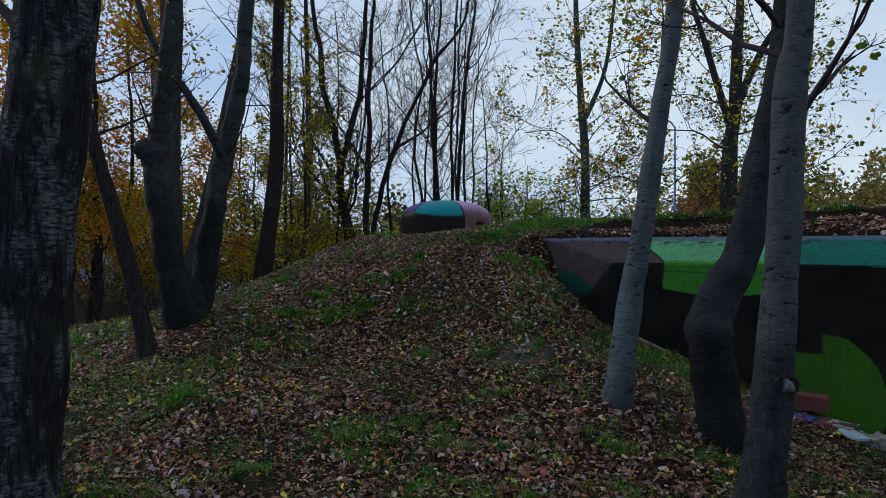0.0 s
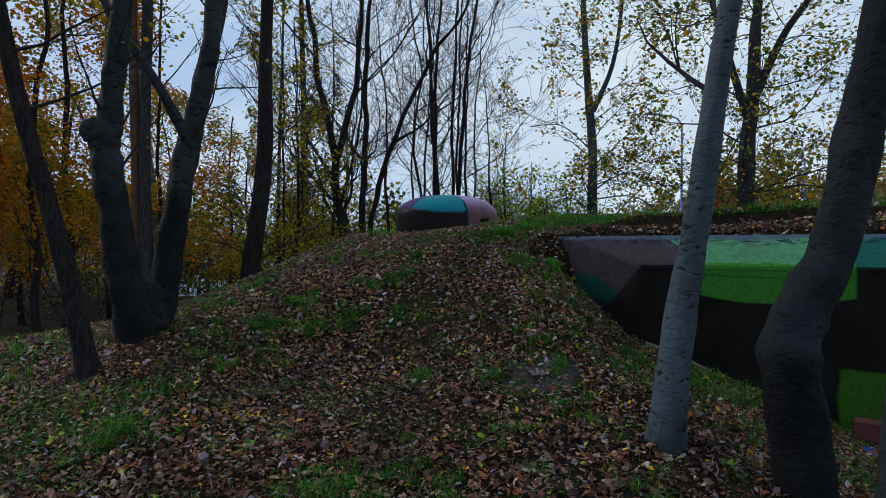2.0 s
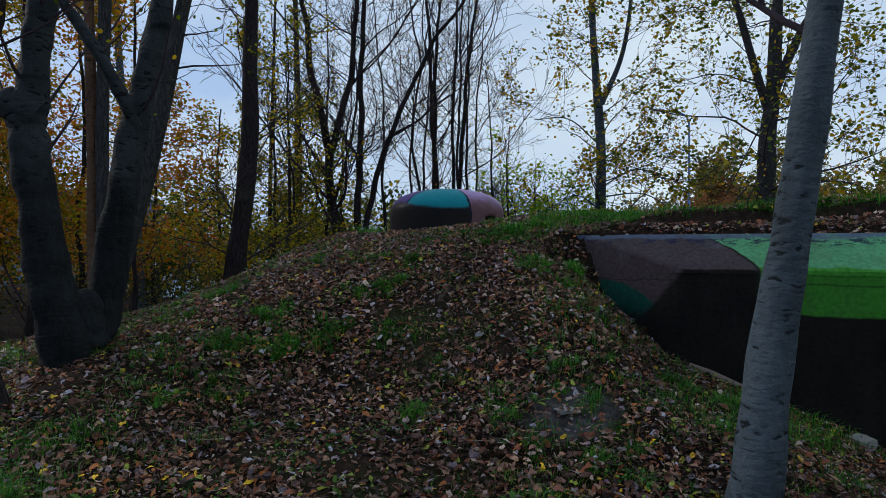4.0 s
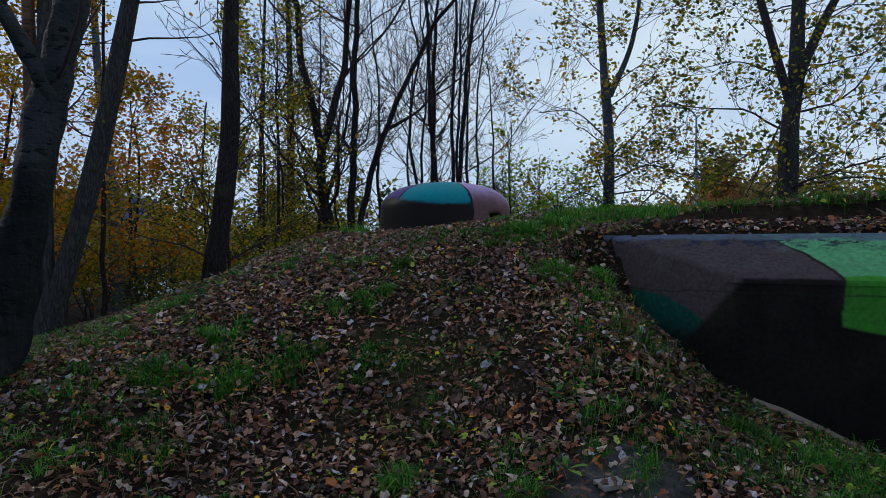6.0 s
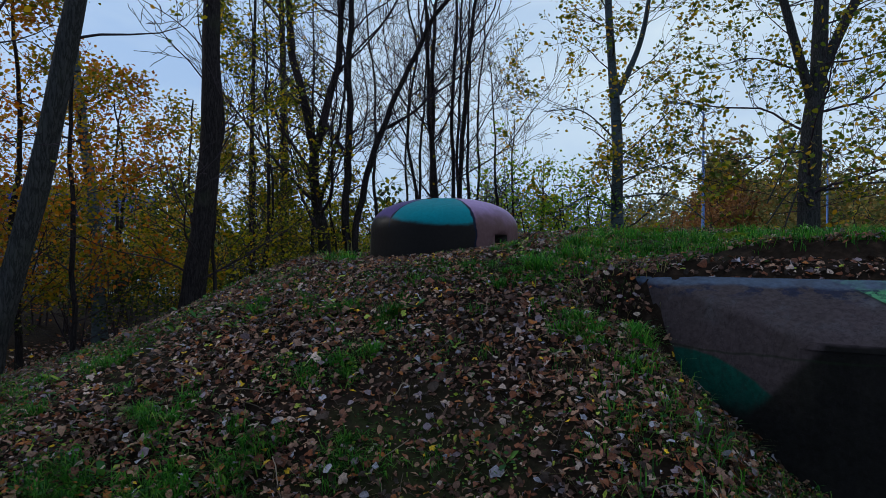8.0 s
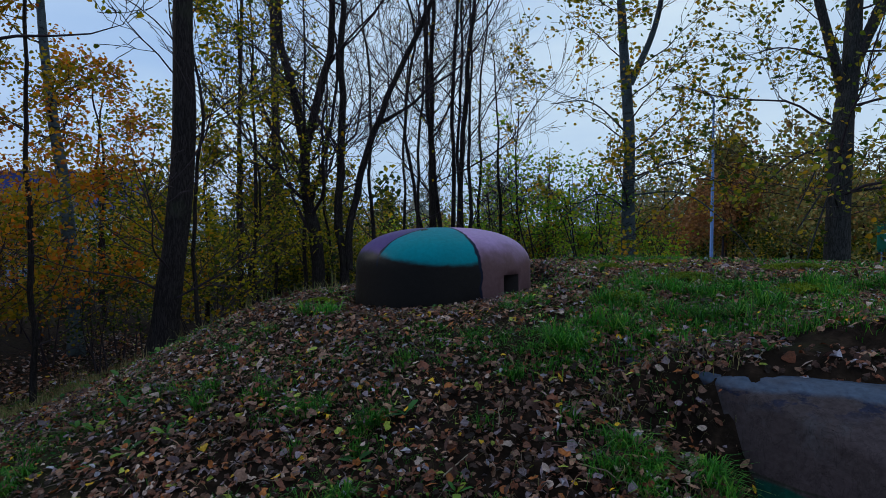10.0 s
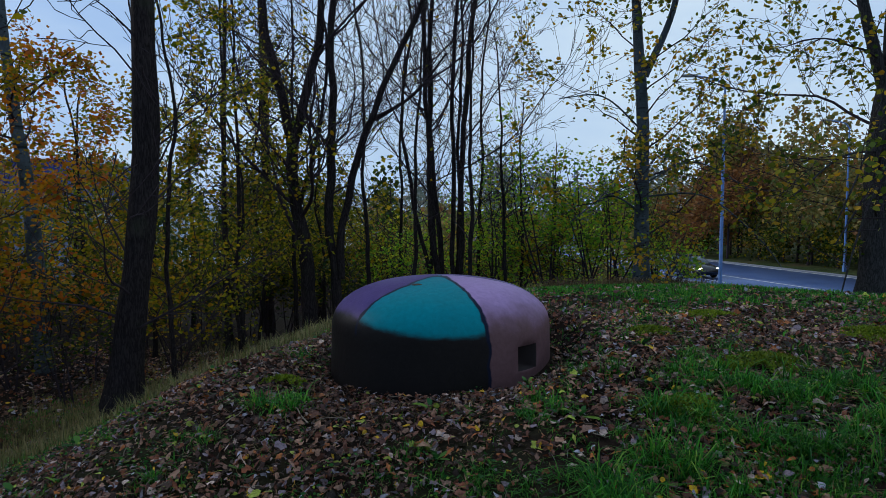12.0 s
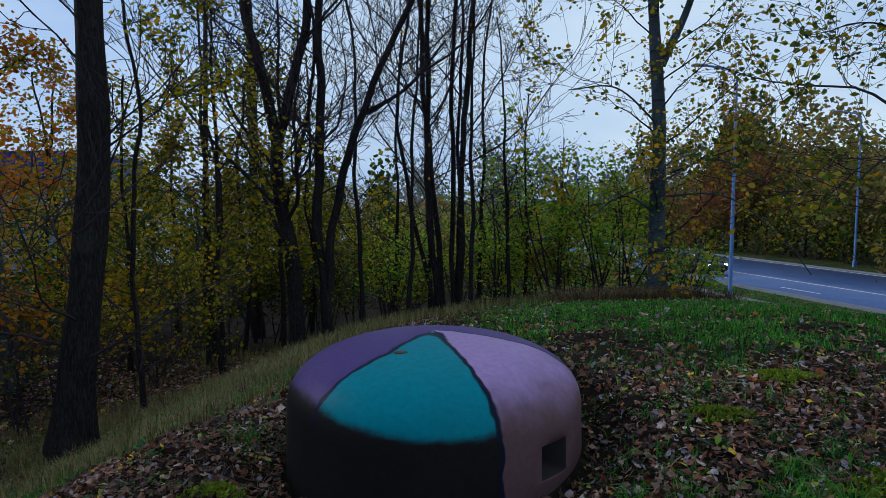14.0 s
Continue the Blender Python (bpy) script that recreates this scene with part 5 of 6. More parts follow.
def dead_leaves(name, label, count, area, size, seed, keep=None, cheap=False, high=0.05):
    """Crumpled leaves folded along the midrib, some lobed, some oval."""
    rng = np.random.default_rng(seed)
    # the patches fray at their edges
    x, y = rng.uniform(area[0], area[1], count) + rng.normal(0, 0.28, count), rng.uniform(area[2], area[3], count) + rng.normal(0, 0.28, count)
    ok = clear(x, y)
    if keep is not None:
        ok &= rng.uniform(0, 1, count) < keep(x, y)
    x, y = x[ok], y[ok]
    n = len(x)
    nor = ground_normal(x, y)
    nor = nor + rng.normal(0, 0.52, (n, 3)) * rng.uniform(0.3, 1.3, n)[:, None]
    nor /= np.linalg.norm(nor, axis=1)[:, None]
    a = rng.uniform(0, 6.283, n)
    d = np.stack([np.cos(a), np.sin(a), np.zeros(n)], 1)
    d -= nor * (d * nor).sum(1)[:, None]
    d /= np.linalg.norm(d, axis=1)[:, None]
    side = np.cross(nor, d)
    s = (size * rng.uniform(0.5, 1.45, n))[:, None]
    w = rng.uniform(0.35, 1.05, n)[:, None]
    fold = rng.uniform(-0.35, 0.7, n)[:, None]
    bend = rng.uniform(-0.8, 0.8, n)[:, None]
    c = np.stack([x, y, land(x, y) + rng.uniform(0.004, high, n)], 1)
    lobed = rng.uniform(0, 1, n)[:, None] < 0.4
    if cheap:
        outline = ((-0.5, 0, 1, 1), (-0.20, 0.44, 1, 1), (0.22, 0.38, 1, 0.75), (0.55, 0, 1, 1), (0.22, -0.38, 1, 0.75), (-0.20, -0.44, 1, 1))
    else:
        # along, across; then the same stretched for a lobed leaf
        outline = ((-0.5, 0, 1, 1), (-0.34, 0.27, 1.0, 1.35), (-0.02, 0.42, 1, 0.62), (0.30, 0.28, 0.8, 1.7), (0.55, 0, 1, 1.1),
                   (0.30, -0.28, 0.8, 1.7), (-0.02, -0.42, 1, 0.62), (-0.34, -0.27, 1.0, 1.35))
    pts = []
    for u, v, lu, lv in outline:
        q = np.where(lobed, lv, 1.0) * rng.uniform(0.8, 1.15, n)[:, None]
        pts.append(c + d * s * u * np.where(lobed, lu, 1.0) + side * s * w * v * q + nor * s * (fold * abs(v) * 1.0 + bend * u * u + 0.07 * rng.normal(0, 1, n)[:, None]))
    if cheap:
        verts = np.stack(pts, 1).reshape(-1, 3)
        i = np.arange(n)[:, None] * 6
        faces = np.concatenate([i + [[0, 1, 5]], i + [[1, 2, 5]], i + [[2, 4, 5]], i + [[2, 3, 4]]])
    else:
        verts = np.stack(pts, 1).reshape(-1, 3)
        i = np.arange(n)[:, None] * 8
        faces = np.concatenate([i + [[a, b, e]] for a, b, e in ((0, 1, 7), (1, 2, 7), (2, 6, 7), (2, 3, 6), (3, 5, 6), (3, 4, 5))])
    return tagged(link(name, mesh_of(name, verts, faces), M_LITTER), label, "dead leaves", kind="stuff")


def leaf_scraps(count, seed):
    """Small curled scraps of leaf between the whole ones."""
    rng = np.random.default_rng(seed)
    x, y = rng.uniform(-3.4, 3.4, count), 2.6 + 9.4 * rng.uniform(0, 1, count) ** 1.2
    ok = clear(x, y)
    x, y = x[ok], y[ok]
    n = len(x)
    a, s = rng.uniform(0, 6.283, n), rng.uniform(0.008, 0.024, n)
    ln, wd = s * rng.uniform(0.8, 1.9, n), s * rng.uniform(0.25, 0.6, n)
    c = np.stack([x, y, land(x, y) + rng.uniform(0.008, 0.045, n)], 1)
    d = np.stack([np.cos(a), np.sin(a), rng.normal(0, 0.4, n)], 1)
    p = np.stack([-np.sin(a), np.cos(a), rng.normal(0, 0.5, n)], 1)
    up = np.array([0, 0, 1.0])
    verts = np.stack([c - d * ln[:, None], c - p * wd[:, None] + up * s[:, None] * 0.3, c + p * wd[:, None] + up * s[:, None] * 0.3, c + d * ln[:, None]], 1).reshape(-1, 3)
    i = np.arange(n)[:, None] * 4
    return tagged(link("leaf_scraps", mesh_of("leaf_scraps", verts, np.concatenate([i + [[0, 1, 2]], i + [[1, 3, 2]]])), M_LITTER), "brown scraps of dead leaf covering the soil", "dead leaves", kind="stuff")


def open_grass(x, y):
    """How grassy a place is."""
    g = 0.07 + 0.93 * sig((wave(x, y, 2.3, 1.0) + 0.8 * wave(x, y, 6.3, 2.0) - 0.42) / 0.08)
    top = sig((y - 9.0 + 0.4 * wave(x, y, 2, 3)) / 0.6) * sig((x - 0.6) / 0.5)
    meadow = sig((y - 12.4) / 0.5) * sig((x - 1.7 + 0.5 * wave(x, y, 1.7, 0.4)) / 0.4)
    return np.clip(g * (1 - top) + 0.35 * sig((y - 14.5) / 0.6) * top + 0.28 * meadow + top * (0.12 + 0.88 * sig((wave(x, y, 2.1, 4.0) + 1.1 * wave(x, y, 6.1, 2.0) - 0.05) / 0.5)), 0, 1)


dead_leaves("leaf_litter", "thick carpet of brown and mauve dead leaves", 86000, (-3.6, 3.6, 2.6, 12.2), 0.036, 21, lambda x, y: np.where(roof_strip(x, y), 0.95, 0.97 - (0.30 + 0.25 * sig((y - 11.2) / 0.4) * sig((x - 1.2) / 0.4)) * open_grass(x, y)))
dead_leaves("leaf_litter", "larger whole leaves on top of the carpet", 5600, (-4.0, 4.0, 2.4, 13), 0.056, 24, lambda x, y: np.where(roof_strip(x, y), 0.5, 0.9 - 0.6 * open_grass(x, y)), False, 0.06)
leaf_scraps(32000, 41)
for label, count, area, size, seed, k0, k1 in (
        ("brown dead leaves beside the trunks", 12000, (-5.2, -3.6, 1.8, 12.5), 0.05, 27, 0.9, 0.5), ("brown dead leaves before the bunker wall", 9000, (3.6, 5.2, 1.8, 12.5), 0.05, 28, 0.9, 0.5),
        ("brown dead leaves at the start of the slope", 11000, (-4.2, 4.2, 0.6, 2.7), 0.05, 29, 0.9, 0.0), ("scattered dead leaves on the grass behind", 34000, (-7, 10, 12.2, 20), 0.05, 22, 0.9, 0.62),
        ("dead leaves at the start of the slope", 11000, (-9, 9, -5, 2.2), 0.085, 25, 0.7, 0.0), ("dead leaves on the far end of the bunker mound", 6500, (4.8, 11, 1.5, 12.5), 0.085, 26, 0.7, 0.0),
        ("dead leaves down the flank behind the cupola", 15000, (-5.5, -0.8, 11.8, 18.0), 0.058, 30, 0.95, 0.25), ("brown dead leaves under the trees of the flank", 9000, (-9.0, -1.5, 16.0, 22.5), 0.085, 32, 0.9, 0.2),
        ("dead leaves down the side of the mound", 9000, (-11, -5.2, 2, 16), 0.075, 23, 0.6, 0.0)):
    dead_leaves("leaf_litter", label, count, area, size, seed, lambda x, y: k0 - k1 * open_grass(x, y), True)


def blades(name, label, count, area, height, width, material, seed, keep, lean=0.5, tuft=5, loose=0.022):
    rng = np.random.default_rng(seed)
    x, y = rng.uniform(area[0], area[1], count), rng.uniform(area[2], area[3], count)
    ok = clear(x, y) & ~roof_strip(x, y) & (rng.uniform(0, 1, count) < keep(x, y))
    x, y = np.repeat(x[ok], tuft), np.repeat(y[ok], tuft)
    n = len(x)
    tall = np.repeat(rng.uniform(0.5, 1.3, n // tuft), tuft)
    x, y = x + rng.normal(0, loose, n), y + rng.normal(0, loose, n)
    z = land(x, y) - 0.01
    a = rng.uniform(0, 6.283, n)
    h = height * tall * rng.uniform(0.6, 1.2, n)
    out = h * rng.uniform(0.1, 1.0, n) * lean
    dx, dy = np.cos(a), np.sin(a)
    px, py = -dy * width / 2, dx * width / 2
    b = np.stack([x, y, z], 1)
    mid = b + np.stack([dx * out * 0.35, dy * out * 0.35, h * 0.62], 1)
    tip = b + np.stack([dx * out, dy * out, h * (1 - 0.25 * lean)], 1)
    p = np.stack([px, py, 0 * px], 1)
    verts = np.stack([b - p, b + p, mid - p * 0.8, mid + p * 0.8, tip], 1).reshape(-1, 3)
    i = np.arange(n)[:, None] * 5
    faces = np.concatenate([i + [[0, 1, 3]], i + [[0, 3, 2]], i + [[2, 3, 4]]])
    return tagged(link(name, mesh_of(name, verts, faces), material, smooth=False), label, "grass", kind="stuff")


blades("grass", "sparse green grass among the dead leaves", 9000, (-4.5, 4.2, 2.2, 10), 0.06, 0.005, M_GRASS, 31, lambda x, y: 0.06 + 0.9 * np.clip(open_grass(x, y) - 0.07, 0, 1), 1.2, 9, 0.04)
blades("grass", "dense dark green grass tufts on the slope", 1900, (-4.0, 3.6, 2.4, 10.4), 0.095, 0.0045, M_GRASS, 42, lambda x, y: 0.10 + 0.9 * np.clip(open_grass(x, y) - 0.07, 0, 1), 1.5, 42, 0.028)
blades("grass", "lush grass overhanging the lip of the roof", 4600, (0.4, 5.2, 8.0, 10.4), 0.12, 0.005, M_LAWN, 43, lambda x, y: np.exp(-((behind_edge(x, y) - 0.06) / 0.13) ** 2) * sig((wave(x, y, 5.0, 0.3) + 0.5 * wave(x, y, 11.0, 0.9) + 0.15) / 0.15), 1.1, 18, 0.035)
blades("dead_stalks", "rust-brown dead stalks at the foot of the poplar", 1500, (2.2, 5.8, 19.6, 22.2), 0.34, 0.008, M_RUSTY, 44, lambda x, y: sig((wave(x, y, 1.9, 0.7) + 0.2) / 0.3), 1.6, 7, 0.09)
blades("dry_grass", "thin dry stalks lying among the dead leaves", 13000, (-3.6, 3.6, 2.6, 12), 0.08, 0.003, M_STRAW, 39, lambda x, y: 0.35 + 0 * x, 2.2, 3, 0.05)
blades("grass", "green grass on top of the mound", 11500, (-1.0, 11, 9, 23), 0.075, 0.013, M_LAWN, 32, lambda x, y: open_grass(x, y) * sig((x - 0.2 - 0.5 * (y < 10.5)) / 0.3), 0.8, 5)
blades("grass", "lush grass tufts beside the cupola", 7600, (0.3, 6.4, 8.8, 17.5), 0.09, 0.008, M_LAWN, 40, lambda x, y: open_grass(x, y) ** 2 * (0.22 + 0.78 * sig((y - 12) / 0.5)), 1.0, 8, 0.035)
blades("dry_grass", "tall straw-coloured grass down the flank", 6500, (-7.5, 2.5, 11.5, 24), 0.24, 0.008, M_STRAW, 33, lambda x, y: (0.2 + 0.75 * sig((wave(x, y, 0.9, 1.5) + 0.1) / 0.2)) * np.clip(sig((-1.6 - x + 0.15 * (y - 12)) / 0.4) + sig((y - 18.5) / 0.5), 0, 1) * sig((x + 6.6) / 0.5), 0.6, 5)
blades("dry_grass", "straw and green-brown grass on the edge of the flank", 5600, (-6.8, -0.8, 11.8, 19), 0.19, 0.007, M_STRAW, 56, lambda x, y: (0.35 + 0.65 * sig((wave(x, y, 2.2, 0.6) + 0.2) / 0.2)) * sig((-1.45 - x + 0.22 * (y - 12) + 0.5 * wave(x, y, 2.6, 1.7)) / 0.3), 0.9, 6, 0.05)
blades("grass", "green grass down the flank of the mound", 8000, (-7.0, -1.3, 11.6, 18), 0.10, 0.009, M_LAWN, 47, lambda x, y: 0.15 + 0.85 * sig((wave(x, y, 1.8, 2.5) + 0.5 * wave(x, y, 5.0, 1.0)) / 0.15), 1.0, 6, 0.03)
blades("grass", "rough green grass at the foot of the leaning trunks", 3000, (-8, -3.2, 3, 11), 0.16, 0.006, M_GRASS, 34, lambda x, y: 0.8 * sig((wave(x, y, 1.1, 0.5)) / 0.2), 0.6, 5)
blades("grass", "thin rough grass among the leaves by the trunks", 1300, (-3.6, -1.2, 3.0, 6.0), 0.12, 0.004, M_GRASS, 58, lambda x, y: 0.75 * sig((wave(x, y, 2.4, 1.1) + 0.2) / 0.2) * sig((-1.5 - x + 0.3 * wave(x, y, 3, 2)) / 0.3), 1.2, 6, 0.05)
blades("grass", "thick grass along the lip of the roof", 1500, (0.5, 4.6, 8.6, 10.2), 0.10, 0.008, M_GRASS, 35, lambda x, y: sig((wave(x, y, 3.6, 0.8) - 0.25) / 0.1), 1.0, 9, 0.035)


def tufts(name, label, spots, per, height, reach, material, seed):
    """Straggling patches of thin arching blades, each of a few uneven bunches."""
    rng = np.random.default_rng(seed)
    xs, ys, hs = [], [], []
    for a, b in spots:
        for k in range(rng.integers(4, 9)):
            m = int(per * rng.uniform(0.3, 1.5) / 6)
            cx, cy, r = a + rng.normal(0, reach), b + rng.normal(0, reach), rng.uniform(0.010, 0.045)
            xs.append(rng.normal(cx, r, m))
            ys.append(rng.normal(cy, r, m))
            hs.append(height * rng.uniform(0.45, 1.2) * rng.uniform(0.4, 1.2, m))
    x, y, h = np.concatenate(xs), np.concatenate(ys), np.concatenate(hs)
    ok = clear(x, y) & ~roof_strip(x, y)
    x, y, h = x[ok], y[ok], h[ok]
    n = len(x)
    a = rng.uniform(0, 6.283, n)
    out, w = h * rng.uniform(0.3, 2.0, n), rng.uniform(0.0020, 0.0040, n)
    b = np.stack([x, y, land(x, y)], 1)
    d = np.stack([np.cos(a), np.sin(a), 0 * a], 1)
    p = np.stack([-np.sin(a) * w, np.cos(a) * w, 0 * a], 1)
    up = np.array([0, 0, 1.0])
    mid = b + d * (out * 0.4)[:, None] + up * (h * 0.75)[:, None]
    tip = b + d * out[:, None] + up * (h * rng.uniform(0.3, 1.0, n))[:, None]
    verts = np.stack([b - p, b + p, mid - p * 0.8, mid + p * 0.8, tip], 1).reshape(-1, 3)
    i = np.arange(n)[:, None] * 5
    faces = np.concatenate([i + [[0, 1, 3]], i + [[0, 3, 2]], i + [[2, 3, 4]]])
    return tagged(link(name, mesh_of(name, verts, faces), material, smooth=False), label, "grass", kind="stuff")


tufts("grass_tufts", "straggling dark green grass tufts among the dead leaves", (
    (-0.16, 6.08), (-0.55, 7.84), (-0.83, 7.3), (-2.11, 5.04), (-0.63, 4.46), (-1.62, 6.98), (-1.27, 7.04), (0.91, 7.92), (-1.13, 3.84),
    (1.62, 6.64), (1.9, 6.5), (-0.71, 8.6), (-2.17, 8.38), (1.16, 4.3), (-0.4, 8.27), (-1.39, 8.87), (-1.48, 7.53), (1.2, 7.9)), 560, 0.09, 0.075, M_GRASS, 51)
tufts("grass_tufts", "uneven green grass tufts on the brow of the mound", (
    (-1.76, 7.11), (-2.24, 7.75), (-0.44, 7.23), (-0.9, 7.25), (-1.68, 7.69), (0.4, 9.03), (-1.03, 11.31), (0.61, 9.66),
    (1.47, 9.13), (1.65, 9.09), (1.37, 9.92), (1.77, 9.78), (0.49, 8.82), (-1.28, 9.48), (3.23, 11.43), (1.69, 10.54)), 380, 0.085, 0.11, M_GRASS, 52)
tufts("grass_tufts", "thin green grass and weeds before the aspen", ((1.47, 6.80), (0.39, 5.16), (0.45, 4.26), (1.03, 6.62), (0.29, 5.86), (1.19, 4.62), (0.14, 4.26)), 240, 0.06, 0.12, M_WEED, 57)
blades("dry_grass", "straw and thin stalks hanging over the end of the bunker", 260, (0.75, 1.75, 7.0, 8.75), 0.10, 0.003, M_STRAW, 53, lambda x, y: sig((np.sin(x * 23) * np.sin(y * 19) + 0.2) / 0.2), 1.8, 5, 0.03)


blades("grass", "green mown verge between the footpath and the road", 5500, (8, 20, 24, 52), 0.10, 0.035, M_LAWN, 54, lambda x, y: sig((road_x(y) - 6.5 - x) / 0.1) * sig((x - road_x(y) + 8.8) / 0.1) + 0.5 * sig((road_x(y) - 10.3 - x) / 0.3), 0.9, 6, 0.12)
tufts("grass_tufts", "tall bright grass along the brow above the roof edge", ((0.75, 8.95), (1.0, 9.1), (1.25, 9.0), (1.55, 9.25), (1.85, 9.15), (2.15, 9.35), (2.6, 9.4), (3.1, 9.3), (3.5, 9.5), (-0.9, 10.2), (1.2, 9.55), (1.45, 9.9), (1.7, 9.75), (1.95, 9.85), (2.3, 9.8), (2.75, 9.8), (3.2, 9.85)), 330, 0.14, 0.09, M_LAWN, 55)


def low_plants(count, seed):
    """Small dark leaves of creeping plants, in patches; thickened on the left to darken it like shade."""
    rng = np.random.default_rng(seed)
    x, y = rng.uniform(-4.2, 4.4, count), rng.uniform(2.4, 13.5, count)
    s = (x - WALL_AT[0]) * WALL_DIR[0] + (y - WALL_AT[1]) * WALL_DIR[1]
    n = (x - WALL_AT[0]) * WALL_OUT[0] + (y - WALL_AT[1]) * WALL_OUT[1]
    # the last term adds dark plants at x < -0.9 in place of tree shade
    patch = 1.1 * sig((s - 0.6) / 0.2) * sig((2.4 - s) / 0.2) * sig((n - 0.62) / 0.05) * sig((1.35 - n) / 0.1) + wave(x, y, 3.1, 2.2) + 0.9 * wave(x, y, 8.3, 0.4) + 0.45 * sig((-0.9 - x) / 0.3)
    ok = clear(x, y) & ~roof_strip(x, y) & (rng.uniform(0, 1, count) < np.clip(0.004 + sig((patch - 0.70) / 0.07), 0, 1))
    x, y = x[ok], y[ok]
    at = np.stack([x, y, land(x, y) + rng.uniform(0.02, 0.065, len(x))], 1)
    return tagged(link("low_plants", mesh_of("low_plants", *leaf_cloud(rng, at, 0.024, 0.62, -0.3)), M_WEED, smooth=False), "patches of small dark green creeping leaves", "weeds", kind="stuff")


low_plants(90000, 45)


def wall_foot(x, y):
    s = (x - WALL_AT[0]) * WALL_DIR[0] + (y - WALL_AT[1]) * WALL_DIR[1]
    n = (x - WALL_AT[0]) * WALL_OUT[0] + (y - WALL_AT[1]) * WALL_OUT[1]
    return sig((s - 0.2) / 0.2) * sig((2.5 - s) / 0.15) * sig((n - 0.68) / 0.04) * sig((1.7 - n + 0.3 * wave(x, y, 3, 1)) / 0.12) * sig((wave(x, y, 3.4, 0.6) + 0.6 * wave(x, y, 8.0, 2.0) + 0.25) / 0.12)


blades("grass", "rank dark grass along the foot of the wall", 4000, (0.6, 5.5, 3.8, 8.6), 0.13, 0.006, M_GRASS, 46, wall_foot, 1.3, 12, 0.05)


def weeds(count, seed):
    """Rosettes of broad leaves, joined into one mesh."""
    rng = np.random.default_rng(seed)
    x, y = rng.uniform(-4.5, 4.5, count), rng.uniform(2.5, 15, count)
    ok = clear(x, y)
    x, y = x[ok], y[ok]
    k = 5
    n = len(x) * k
    size = np.repeat(rng.uniform(0.04, 0.11, len(x)), k) * rng.uniform(0.7, 1.2, n)
    a = np.repeat(rng.uniform(0, 6.28, len(x)), k) + np.tile(np.arange(k) * 1.25, len(x)) + rng.normal(0, 0.2, n)
    rise = rng.uniform(0.1, 0.9, n)
    b = np.stack([np.repeat(x, k), np.repeat(y, k), np.repeat(land(x, y), k) + 0.02], 1)
    d = np.stack([np.cos(a) * np.cos(rise), np.sin(a) * np.cos(rise), np.sin(rise)], 1)
    p = np.stack([-np.sin(a), np.cos(a), 0 * a], 1)
    s = size[:, None]
    down = np.array([0, 0, 1.0])
    verts = np.stack([b, b + d * s * 0.4 + p * s * 0.16, b + d * s * 0.4 - p * s * 0.16, b + d * s * 0.75 + p * s * 0.15 - down * s * 0.06, b + d * s * 0.75 - p * s * 0.15 - down * s * 0.06, b + d * s - down * s * 0.2], 1).reshape(-1, 3)
    i = np.arange(n)[:, None] * 6
    f = np.concatenate([i + [[0, 1, 2]], i + [[1, 3, 4]], i + [[1, 4, 2]], i + [[3, 5, 4]]])
    return tagged(link("weeds", mesh_of("weeds", verts, f), M_WEED, smooth=False), "small broad-leaved green weeds among dead leaves", "weeds", kind="stuff")


weeds(330, 36)


def fallen_twigs(count, seed):
    rng = np.random.default_rng(seed)
    chunks = []
    for i in range(count):
        x, y = rng.uniform(-4, 4), rng.uniform(2.5, 13)
        if not bool(clear(np.array([x]), np.array([y]))[0]):
            continue
        a, ln = rng.uniform(0, 6.28), rng.uniform(0.06, 0.24) * (1 + 1.5 * (i % 40 == 0))
        pts = []
        for q in np.linspace(-0.5, 0.5, 5):
            px, py = x + math.cos(a) * ln * q + rng.normal(0, 0.004), y + math.sin(a) * ln * q + rng.normal(0, 0.004)
            pts.append((px, py, float(land(px, py)) + 0.035 + rng.uniform(0, 0.02)))
        if max(p[2] for p in pts) - min(p[2] for p in pts) > 0.12:
            continue
        r = rng.uniform(0.0012, 0.0035) * (1 + (i % 40 == 0))
        chunks.append(tube(pts, [r, r, r * 0.9, r * 0.7, r * 0.4], 4))
    k = Mat("dead_twig", 0.9, 0, 0.1)
    k.color(k.ramp(k.island(), [(0.0, (0.04, 0.03, 0.025)), (0.5, (0.13, 0.10, 0.08)), (1.0, (0.27, 0.22, 0.17))]))
    return tagged(link("fallen_twigs", mesh_of("fallen_twigs", *merged(chunks)), k.m), "thin dry twigs and stalks lying on the leaves", "twigs", kind="stuff")


fallen_twigs(650, 37)


def moss():
    """Low cushions of yellow-green moss on the top of the mound."""
    rng = np.random.default_rng(38)
    chunks = []
    for x, y, w in ((1.9, 10.1, 0.30), (2.6, 9.7, 0.34), (3.1, 10.8, 0.4), (1.5, 10.9, 0.2), (2.2, 11.6, 0.24), (1.25, 9.6, 0.22), (-0.95, 10.6, 0.16)):
        n = int(3600 * w * w * 6)
        r, a = np.sqrt(rng.uniform(0, 1, n)) * w, rng.uniform(0, 6.28, n)
        r *= 0.6 + 0.25 * np.sin(3 * a + x * 9) + 0.2 * np.sin(7 * a + y * 5)
        px, py = x + r * np.cos(a) * 1.25, y + r * np.sin(a) * 0.8
        at = np.stack([px, py, land(px, py) + 0.055 * (1 - (r / w) ** 2) + 0.012], 1)
        chunks.append(leaf_cloud(rng, at, 0.022, 0.6, -0.8))
    return tagged(link("moss", mesh_of("moss", *merged(chunks)), M_MOSS, smooth=False), "low cushions of yellow-green moss", "moss", kind="stuff")


moss()


